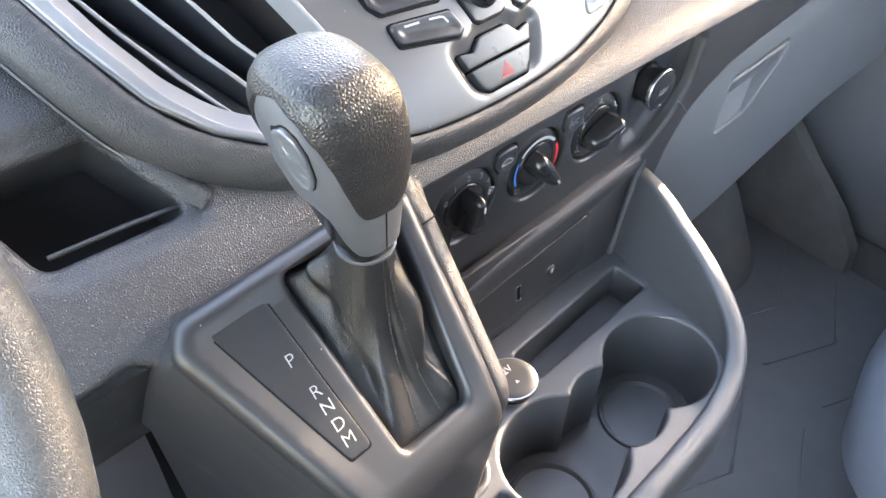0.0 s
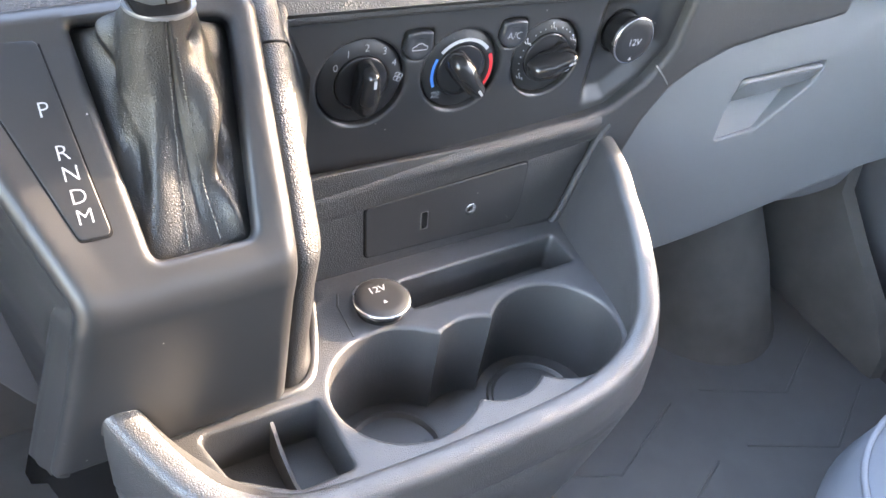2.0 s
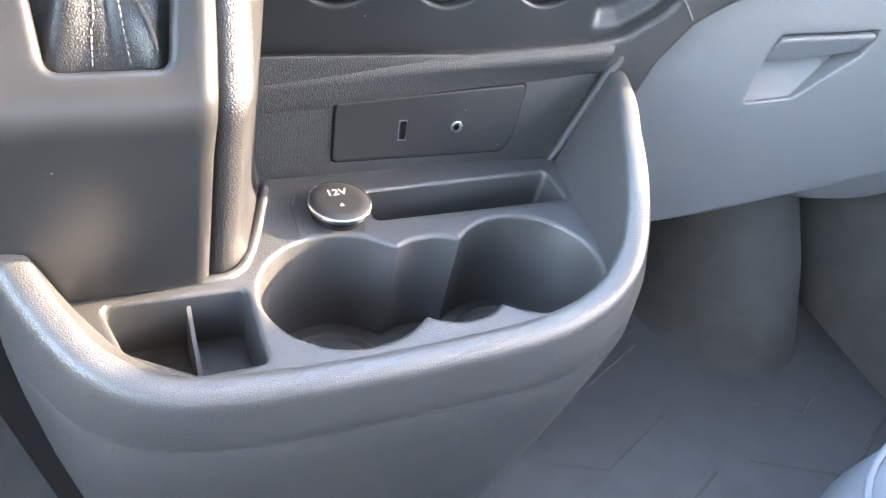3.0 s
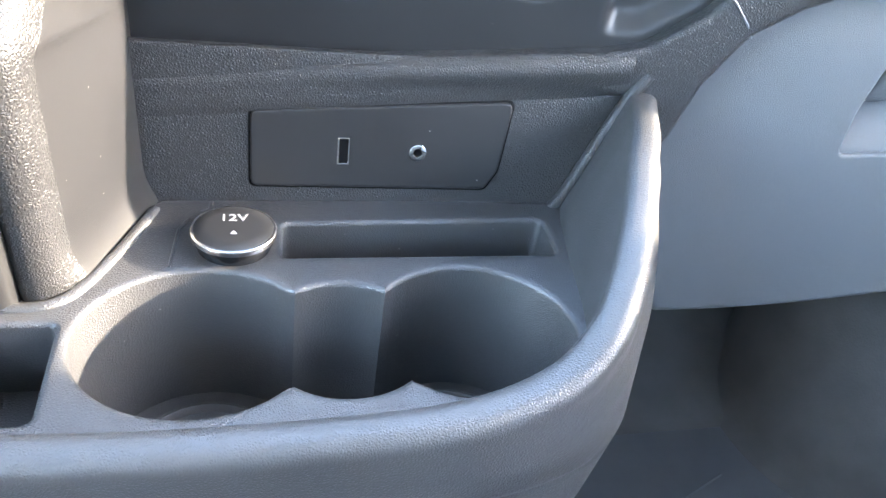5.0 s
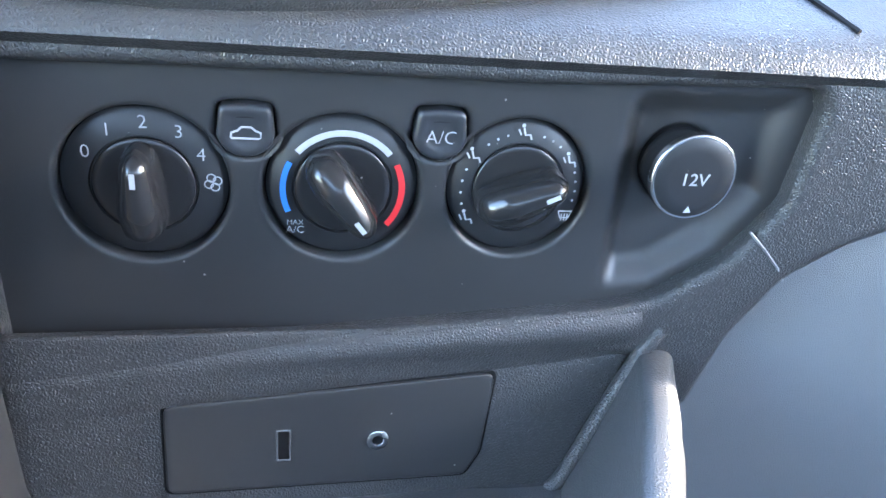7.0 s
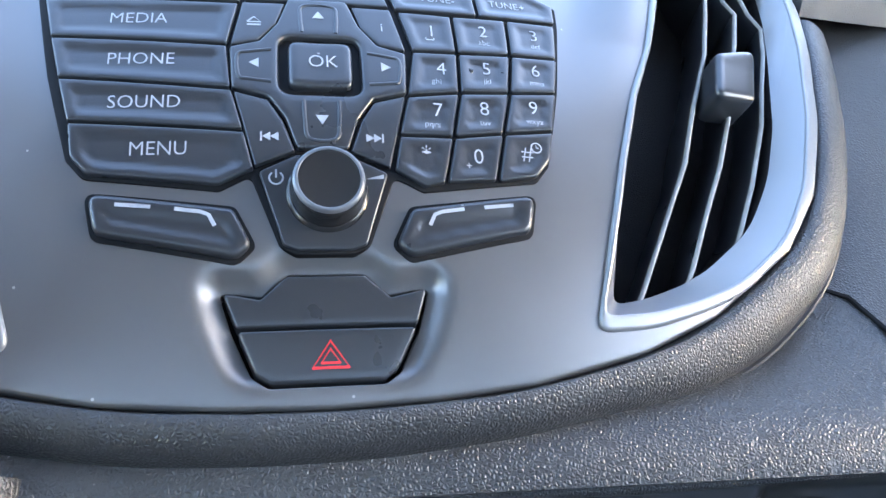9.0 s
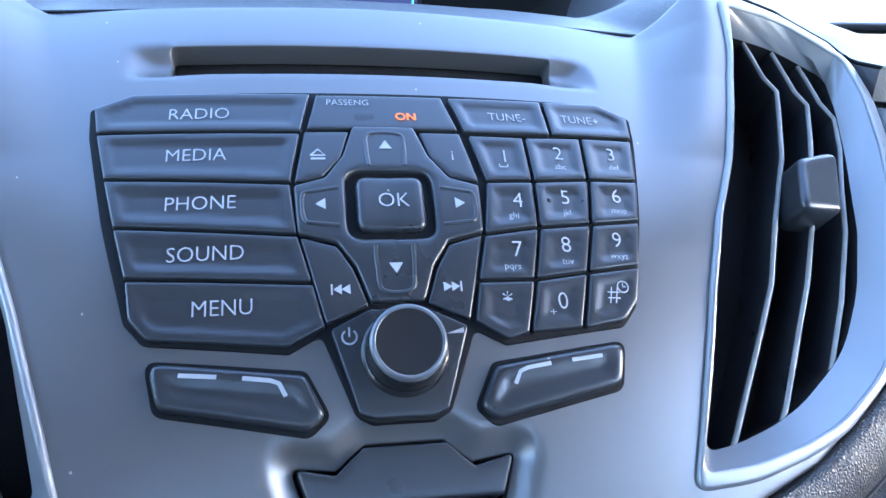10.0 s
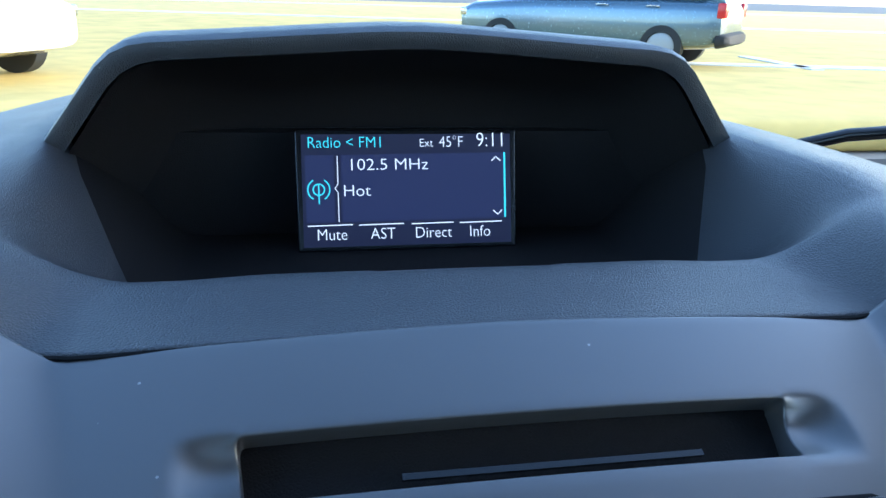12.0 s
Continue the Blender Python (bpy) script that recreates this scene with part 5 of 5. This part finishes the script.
part("kick_panel", loft([[Vector((x, y, z)) for y, z in ((0.25, 0.76), (0.20, 0.95), (0.12, 1.12))] for x in (0.72, 0.80)], False), PALE, door)

floor = tagged(part("floor", box((-0.85, -1.3, 0.70), (0.85, 0.5, 0.75)), CARPET), "dark carpeted van floor", "floor", kind="structure")
mat_ = thing("floor_mat", "dark ribbed rubber floor mat in the footwell", "floor mat", (0.45, -0.2, 0.755))
part("sheet", box((0.12, -0.75, 0.751), (0.72, 0.10, 0.762), 0.004), RUBBER, mat_)
for k in range(6):
    y = -0.52 + 0.085 * k
    part("rib", tube([(0.17, y + 0.05, 0.7615), (0.29, y, 0.7615), (0.41, y + 0.05, 0.7615)], 0.0020, 6), RUBBER, mat_)
    part("rib", tube([(0.46, y + 0.05, 0.7615), (0.57, y, 0.7615), (0.68, y + 0.05, 0.7615)], 0.0020, 6), RUBBER, mat_)
fw = thing("footwell_lining", "dark carpeted bulkhead under the passenger dashboard", "lining", (0.4, 0.2, 1.0))
part("bulkhead", loft([[Vector((x, y, z)) for x in np.linspace(0.08, 0.82, 40)] for y, z in ((-0.02, 0.755), (0.06, 0.775), (0.12, 0.80), (0.16, 0.85), (0.185, 0.90), (0.20, 0.96), (0.21, 1.03), (0.22, 1.12), (0.22, 1.22))], False), CARPET, fw)
part("hump", loft([knob_ring((x, y, z), rx, ry, 40, 2.0) for z, x, y, rx, ry in ((0.756, 0.565, 0.03, 0.150, 0.165), (0.765, 0.565, 0.025, 0.118, 0.145), (0.79, 0.563, 0.022, 0.104, 0.134), (0.86, 0.558, 0.045, 0.094, 0.115), (0.92, 0.552, 0.075, 0.086, 0.100), (0.98, 0.545, 0.11, 0.080, 0.085), (1.03, 0.540, 0.14, 0.068, 0.070), (1.06, 0.535, 0.16, 0.045, 0.045), (1.07, 0.53, 0.17, 0.01, 0.01))], True, (False, True)), CARPET, fw, "moulded hump of the bulkhead")
side_edge = [(0.24, 0.756), (-0.215, 0.756), (-0.205, 0.80), (-0.165, 0.845), (-0.10, 0.895), (-0.04, 0.945), (-0.02, 1.02), (0.24, 1.06)]
part("side_lining", loft([[Vector((x, y + o, z - o)) for y, z in side_edge] for x, o in ((0.72, -0.004), (0.703, 0.0), (0.700, 0.008), (0.700, 0.02))], True, (False, True)), CARPET, fw, "dark side lining of the footwell")
seat = thing("van_seat", "light grey blue cloth passenger seat cushion", "seat", (0.45, -0.6, 0.9))
part("cushion", loft([knob_ring((0.505, -0.585, z + 0.012), rx, ry, 64, 4) for z, rx, ry in ((0.85, 0.24, 0.27), (0.93, 0.255, 0.29), (0.99, 0.25, 0.285), (1.015, 0.225, 0.26), (1.02, 0.15, 0.18), (1.02, 0.02, 0.02))], True, (True, True)), CLOTH, seat)
part("piping", tube(knob_ring((0.505, -0.585, 1.004), 0.250, 0.285, 64, 4) + knob_ring((0.505, -0.585, 1.004), 0.250, 0.285, 64, 4)[:1], 0.0028, 8), CLOTH, seat, "raised seam of the cushion")

pedal = thing("driver_footwell_trim", "pale grey trim low in the driver footwell", "trim", (-0.27, 0.14, 0.8))
part("lower_lining", loft([[Vector((-0.36, 0.27, z)), Vector((-0.27, 0.24, z)), Vector((-0.215, 0.20, z)), Vector((-0.205, 0.125, z)), Vector((-0.36, 0.125, z))] for z in (0.752, 0.98, 1.0)], True, (False, True)), CARPET, pedal, "dark lining under the trim")
trim_low = spline([(-0.36, 0.10, 0.965), (-0.315, 0.10, 0.953), (-0.282, 0.10, 0.915), (-0.258, 0.10, 0.866), (-0.233, 0.10, 0.812), (-0.205, 0.105, 0.78)], 5)
part("panel", loft([[Vector((p.x, p.y + dy, p.z + dz)) for dy, dz in ((0.03, 0.002), (0.006, 0.0), (0.001, 0.003), (0.0, 0.010), (0.003, 0.06), (0.006, 0.12), (0.012, 0.165), (0.03, 0.185))] for p in trim_low], False), PALE, pedal)

# ---- display hood on the dashboard top ----
hood = thing("display_hood", "dark hooded dashboard display binnacle", "display housing", (0, 0.22, 1.44))


def hood_line(half, corner, top, base, n=44):
    """The arch of the hood in x and z."""
    pts = rounded([(-half, base, 0), (-corner, top - 0.006, 0.03), (0, top + 0.002, 0.4), (corner, top - 0.006, 0.03), (half, base, 0)], 0.02, 8)
    pts = sorted(pts, key=lambda p: p[0])
    xs, zs = np.array([p[0] for p in pts]), np.array([p[1] for p in pts])
    s = np.r_[0, np.cumsum(np.hypot(np.diff(xs), np.diff(zs)))]
    t = np.linspace(0, s[-1], n)
    return list(zip(np.interp(t, s, xs), np.interp(t, s, zs)))


COWL = ((0.302, 0.096, 0.070, 1.446, 1.400), (0.3005, 0.106, 0.080, 1.462, 1.400), (0.296, 0.115, 0.089, 1.474, 1.402), (0.288, 0.124, 0.097, 1.482, 1.408), (0.275, 0.134, 0.106, 1.488, 1.420), (0.252, 0.1475, 0.117, 1.4970, 1.446), (0.2475, 0.1485, 0.118, 1.4980, 1.449), (0.246, 0.1490, 0.1185, 1.4985, 1.451), (0.2455, 0.1500, 0.119, 1.4998, 1.4525), (0.2435, 0.1515, 0.121, 1.503, 1.456), (0.244, 0.1535, 0.1225, 1.5055, 1.459), (0.249, 0.155, 0.123, 1.5075, 1.459), (0.28, 0.160, 0.126, 1.508, 1.452), (0.36, 0.170, 0.130, 1.500, 1.43), (0.50, 0.19, 0.14, 1.46, 1.40))
rings = []
for y, half, corner, top, base in COWL:
    rings.append([Vector((x, y + 0.10 * max(0, abs(x) - 0.09) * (1 if y < 0.3 else 0), z)) for x, z in hood_line(half, corner, top, base)])
part("lining", loft(rings[:7], False), DARKSOFT, hood, "matt black lining")
part("cowl", loft(rings[7:], False), SHELFMAT, hood, "black grained cowl")
part("cavity_back", ([tuple(p) for p in rings[0]], [tuple(range(len(rings[0])))]), DARKSOFT, hood, "black back of the screen recess", smooth=False)

display = thing("display_screen", "small lit radio display with white and cyan text on navy", "screen", SCREEN(0, 0, 0))
part("frame", sheet(SCREEN, rounded([(-52.5, 28.4), (52.8, 28.4), (51, -28.4), (-52, -28.4)], 1.5), (), 3, 2.0, 1, 6), SCREENMAT, display)
NAVY = glow("navy_backlight", (0.014, 0.016, 0.048), 0.20)
BLUEGLOW = glow("blue_backlight", (0.026, 0.033, 0.105), 0.19)
TEXTGLOW = glow("white_screen_text", (0.62, 0.65, 0.72), 0.36)
CYANGLOW = glow("cyan_screen_text", (0.10, 0.55, 0.62), 0.36)
scr = part("picture", plate(SCREEN, [(-49.5, 26), (49.5, 26), (48.5, -26), (-49.5, -26)], 2.2), NAVY, display)
part("band", plate(SCREEN, [(-31.5, 16.4), (46, 17), (45.5, -14.2), (-31.5, -14.6)], 2.35), BLUEGLOW, scr)
part("band", plate(SCREEN, [(-48, 16.4), (-35, 16.4), (-35, -14.6), (-48, -14.6)], 2.35), BLUEGLOW, scr)


def screen_text(text, u, v, size, m, squeeze=0.85):
    part("lettering", words(SCREEN, text, u, v, size, 2.5, 0, squeeze, -0.012), m, scr)


screen_text("Radio < FM1", -29.2, 22.0, 5.2, CYANGLOW, 0.92)
screen_text("Ext", 8.6, 21.6, 3.8, TEXTGLOW, 0.95)
screen_text("45°F", 20.6, 22.0, 5.2, TEXTGLOW, 0.85)
screen_text("9:11", 40, 22.8, 6.8, TEXTGLOW, 0.9)
screen_text("102.5 MHz", -9.6, 11.6, 5.4, TEXTGLOW, 1.12)
screen_text("Hot", -24.6, -0.4, 5.4, TEXTGLOW, 1.05)
for t_, u_ in (("Mute", -36.5), ("AST", -13.0), ("Direct", 10.8), ("Info", 33.2)):
    screen_text(t_, u_, -20.6, 5.3, TEXTGLOW, 0.9)
part("line", stroke(SCREEN, [(46.4, 17), (45.8, -14)], 0.9, 2.5), CYANGLOW, scr)
part("line", stroke(SCREEN, [(-33.2, 16), (-33.2, 3), (-34.6, 1), (-33.2, -1), (-33.2, -14.6)], 0.4, 2.5), TEXTGLOW, scr)
for a_, b_ in ((-47.5, -27), (-24, -3), (0.5, 20.5), (23.5, 44)):
    part("line", stroke(SCREEN, [(a_, -16.2), (b_, -15.9)], 0.5, 2.5), TEXTGLOW, scr)
part("symbol", stroke(SCREEN, [(-42, 3), (-42, -6)], 0.6, 2.5), CYANGLOW, scr)
for r_ in (2.6, 5.0):
    for a_ in (0, 180):
        part("symbol", stroke(SCREEN, arc(-42, 0.5, r_, a_ - 60, a_ + 60), 0.6, 2.5), CYANGLOW, scr)
part("symbol", stroke(SCREEN, arc(-42, 0.5, 2.6, 0, 360), 0.6, 2.5), CYANGLOW, scr)
part("symbol", stroke(SCREEN, [(40, 13), (42.2, 15), (44.4, 13)], 0.6, 2.5), TEXTGLOW, scr)
part("symbol", stroke(SCREEN, [(40, -10.6), (42.2, -12.6), (44.4, -10.6)], 0.6, 2.5), TEXTGLOW, scr)

# dashboard top: a shelf at the seam, a scoop for the screen, then out to the windscreen
def top_height(u, v):
    """Height in mm over 1.40 m at u across and v ahead."""
    x = abs(u)
    shelf = 42.6 + 1.2 * smooth(v, 94, 135) - 0.00035 * u * u
    scoop = 43.6 - 36 * smooth(v, 129, 178)
    side = 62 - 0.20 * max(0, x - 165) - 0.00030 * max(0, x - 165) ** 2 - 0.05 * max(0, v - 330)
    edge = float(np.interp(x, [136, 150, 178, 208, 217, 300], [59, 57, 49.6, 37.3, 31, 25]))
    side = edge + (side - edge) * smooth(v, 100, 190)
    w = smooth(x, float(np.interp(v, [98, 140], [120, 98])), float(np.interp(v, [98, 150], [138, 158])))
    mid = shelf if v < 129 else min(shelf, scoop)
    if v > 285:
        mid = 57
    return mid * (1 - w) + side * w


TOPF = face((0, 0, 1.40), 0, 0, top_height)
top = thing("dashboard_shelf", "dark grained dashboard top sweeping round the display", "dashboard", (0, 0.3, 1.42))
front = [(0, 90.8), (60, 91.4), (100, 93.6), (108, 95.4), (120, 98), (128, 100.5), (136, 102.2), (147, 101.8), (178, 108.5), (208, 107.6), (218, 98), (222, 88), (232, 90), (300, 115), (850, 145)]
half_scoop = [(0, 136), (50, 137), (72, 139), (86, 149), (110, 190), (138, 243), (158, 300), (0, 300)]
SCOOP = half_scoop[:-1] + [(-u, v) for u, v in reversed(half_scoop[1:-1])]
part("skin", sheet(TOPF, [(-850, 620)] + [(-u, v) for u, v in reversed(front)] + front[1:] + [(850, 620)], [SCOOP], 5, 0, 1.4, 14, 0.05, 0.1), SHELFMAT, top)
part("gap", tube([TOPF(u, v - 0.7, -0.9) for u, v, _ in spline([(-u, v, 0) for u, v in reversed(front[1:12])] + [(u, v, 0) for u, v in front[:12]], 3)], 0.0009, 6), DARK, top)
# matt black floor; on the recess sides the black stands in for hood shade
part("scoop_lining", sheet(TOPF, SCOOP, (), 4, 0, 0.05, 1), DARKSOFT, top, "matt black screen recess")

# ---- van shell ----
shell = tagged(thing("van_cabin", "pale lined van cabin shell with window openings", "van cabin"), kind="structure")
part("roof_lining", box((-0.9, -1.35, 2.15), (0.9, -0.05, 2.2)), HEADLINER, shell)
# added behind the view: dark wall cuts bounce light, gap above admits sky
part("rear_wall", box((-0.9, -1.4, 0.7), (0.9, -1.35, 1.78)), REARDARK, shell)
part("rear_header", box((-0.9, -1.4, 1.98), (0.9, -1.35, 2.2)), HEADLINER, shell)
for s in (-1, 1):
    x0, x1 = sorted((s * 0.86, s * 0.90))
    if s > 0:
        # added unseen wall; its top steps down ahead of the seat to shape sunlight
        block_outline = [(-1350, 700), (600, 700), (600, 1330), (-110, 1330), (-155, 1405), (-190, 1470), (-1350, 1480)]
        part("door_lower", loft([[Vector((x, y * 0.001, z * 0.001)) for y, z in block_outline] for x in (x0, x1)], True, (True, True)), PALE, shell, smooth=False)
    else:
        # added unseen wall on the left, closed this high to darken the console
        part("door_lower", box((x0, -1.35, 0.7), (x1, 0.6, 1.30)), PALE, shell)
    if s > 0:
        # added unseen panel, leaning back as it rises, keeps sun off knob and fascia
        sun_block_outline = [(500, 1332), (-58, 1332), (-58, 1575), (-150, 1690), (-250, 2020), (500, 2020)]
        part("quarter_pillar", loft([[Vector((x, y * 0.001, z * 0.001)) for y, z in sun_block_outline] for x in (x0, x1)], True, (True, True)), PALE, shell, smooth=False)
    part("door_top", box((x0, -1.35, 2.02), (x1, -0.05, 2.2)), PALE, shell)
    part("pillar", box((x0, -1.35, 1.485 if s > 0 else 0.7), (x1, -1.0, 2.02)), PALE, shell)
    part("screen_pillar", tube([(s * 0.86, 0.62, 1.40), (s * 0.84, 0.3, 1.78), (s * 0.80, -0.05, 2.15)], 0.035, 10), PALE, shell)
part("bulkhead", box((-0.9, 0.6, 0.7), (0.9, 0.65, 1.36)), DARK, shell)

# ---- outside ----
ground = tagged(part("ground", box((-300, -300, -0.1), (300, 300, 0.0)), ASPHALT), "sunlit grey asphalt parking lot", "ground", kind="structure")
verge = tagged(part("grass_verge", box((-120, 7.0, 0.0), (120, 80, 0.35), 0.15), GRASS), "dry yellow grass verge beyond the lot", "grass", kind="structure")
for k, (x0, y0, x1, y1, w) in enumerate(((-30, 40, 60, 22, 0.9), (3, 14.2, 14, 12.2, 0.5), (-40, 60, 60, 60, 2.0), (9.1, 12.5, 9.3, 15.3, 0.25))):
    d = Vector((x1 - x0, y1 - y0)).normalized()
    q = Vector((-d.y, d.x)) * w / 2
    tagged(part("kerb_strip", ([(x0 - q.x, y0 - q.y, 0.37), (x1 - q.x, y1 - q.y, 0.37), (x1 + q.x, y1 + q.y, 0.37), (x0 + q.x, y0 + q.y, 0.37), (x0 - q.x, y0 - q.y, 0.33), (x1 - q.x, y1 - q.y, 0.33), (x1 + q.x, y1 + q.y, 0.33), (x0 + q.x, y0 + q.y, 0.33)], [(0, 1, 2, 3), (0, 4, 5, 1), (1, 5, 6, 2), (2, 6, 7, 3), (3, 7, 4, 0)]), LINE, smooth=False), "pale concrete strip across the dry grass", "kerb", kind="structure")


def car(x, y, turn, paint, label, base=0.0):
    """A tall estate car, its nose towards -x before it is turned."""
    c = thing("parked_car", label, "car", (x, y, base), "parked cars")
    m = Matrix.Translation((x, y, base)) @ Matrix.Rotation(radians(turn), 4, "Z")

    def hull(stations, power, n=36):
        rings_ = []
        for px, half, lo, hi in stations:
            ring = []
            for k in range(n):
                a = 2 * math.pi * k / n
                ca, sa = math.cos(a), math.sin(a)
                ring.append(m @ Vector((px, half * abs(ca) ** (2 / power) * (1 if ca > 0 else -1), (lo + hi) / 2 + (hi - lo) / 2 * abs(sa) ** (2 / power) * (1 if sa > 0 else -1))))
            rings_.append(ring)
        return loft(rings_, True, (True, True))

    part("body", hull(((-2.52, 0.60, 0.50, 0.78), (-2.48, 0.80, 0.38, 0.92), (-2.2, 0.92, 0.30, 1.02), (-1.5, 0.95, 0.28, 1.08), (-1.0, 0.96, 0.28, 1.12), (0, 0.97, 0.28, 1.15), (1.5, 0.96, 0.28, 1.17), (2.2, 0.93, 0.34, 1.16), (2.44, 0.86, 0.42, 1.12), (2.5, 0.70, 0.52, 1.0)), 5), paint, c)
    part("roof", hull(((-1.35, 0.74, 1.04, 1.10), (-0.95, 0.76, 1.02, 1.34), (-0.5, 0.74, 1.02, 1.62), (-0.1, 0.73, 1.02, 1.72), (0.8, 0.73, 1.02, 1.76), (1.7, 0.72, 1.02, 1.74), (2.1, 0.71, 1.02, 1.66), (2.38, 0.70, 1.02, 1.25), (2.44, 0.69, 1.04, 1.14)), 4), paint, c)
    for s in (-1, 1):
        for px in (-1.55, 1.5):
            w = part("wheel", loft([[m @ Vector((px + r * math.cos(2 * math.pi * j / 24), s * yy, 0.36 + r * math.sin(2 * math.pi * j / 24))) for j in range(24)] for r, yy in ((0.22, 0.74), (0.36, 0.76), (0.36, 0.97), (0.25, 0.99), (0.24, 0.95))], True, (True, False)), TYRE, c)
            part("rim", loft([[m @ Vector((px + r * math.cos(2 * math.pi * j / 24), s * yy, 0.36 + r * math.sin(2 * math.pi * j / 24))) for j in range(24)] for r, yy in ((0.245, 0.955), (0.22, 0.97), (0.06, 0.94), (0.02, 0.95))], True, (False, True)), BEZEL, w)
        for x0, x1, x2, x3 in ((-0.95, -0.42, 0.42, 0.42), (0.50, 0.50, 1.28, 1.28), (1.36, 1.36, 1.90, 2.14)):
            quad = ((x0, 1.18, 0.755), (x1, 1.60 if x1 < 0 else 1.64, 0.70), (x2, 1.64, 0.70), (x3, 1.18, 0.755))
            part("side_window", loft([[m @ Vector((px, s * (yy + o), pz)) for px, pz, yy in quad] for o in (0.0, 0.035)], True, (True, True)), TINT, c)
        for px in (0.30, 1.20):
            part("door_handle", tube([m @ Vector((px, s * 0.955, 1.02)), m @ Vector((px + 0.04, s * 0.99, 1.03)), m @ Vector((px + 0.18, s * 0.99, 1.03)), m @ Vector((px + 0.22, s * 0.955, 1.02))], 0.014, 8), CHROME, c)
        part("roof_rail", tube([m @ Vector((px, s * 0.60, z)) for px, z in ((-0.1, 1.70), (0.1, 1.79), (1.6, 1.80), (1.85, 1.70))], 0.018, 8), CHROME, c)
        for name, lo, hi, material in (("tail_lamp", (2.36, 0.62, 0.86), (2.50, 0.90, 1.10), TAIL), ("reflector", (2.42, 0.60, 0.50), (2.52, 0.80, 0.58), TAIL), ("head_lamp", (-2.48, 0.55, 0.74), (-2.34, 0.86, 0.88), CHROME)):
            lamp = part(name, box(lo, (hi[0], hi[1], hi[2]), 0.02), material, c)
            lamp.matrix_world = m @ Matrix.Diagonal((1, s, 1, 1))
    part("bumper", hull(((2.38, 0.90, 0.36, 0.64), (2.52, 0.86, 0.40, 0.62), (2.58, 0.72, 0.44, 0.58)), 5), TYRE, c, "dark rear bumper")
    return c


car(5.5, 14.2, -41, CARPAINT, "blue grey estate car parked on the dry verge", 0.35)
car(-5.4, 10.7, 160, WHITEPAINT, "white car parked on the dry verge", 0.35)
wiper = thing("windscreen_wiper", "black windscreen wiper arm resting below the glass", "wiper", (0.5, 0.6, 1.39))
part("arm", tube([(0.42, 0.62, 1.375), (0.50, 0.61, 1.394), (0.60, 0.60, 1.402), (0.85, 0.60, 1.41)], 0.007, 8), GLOSS, wiper)
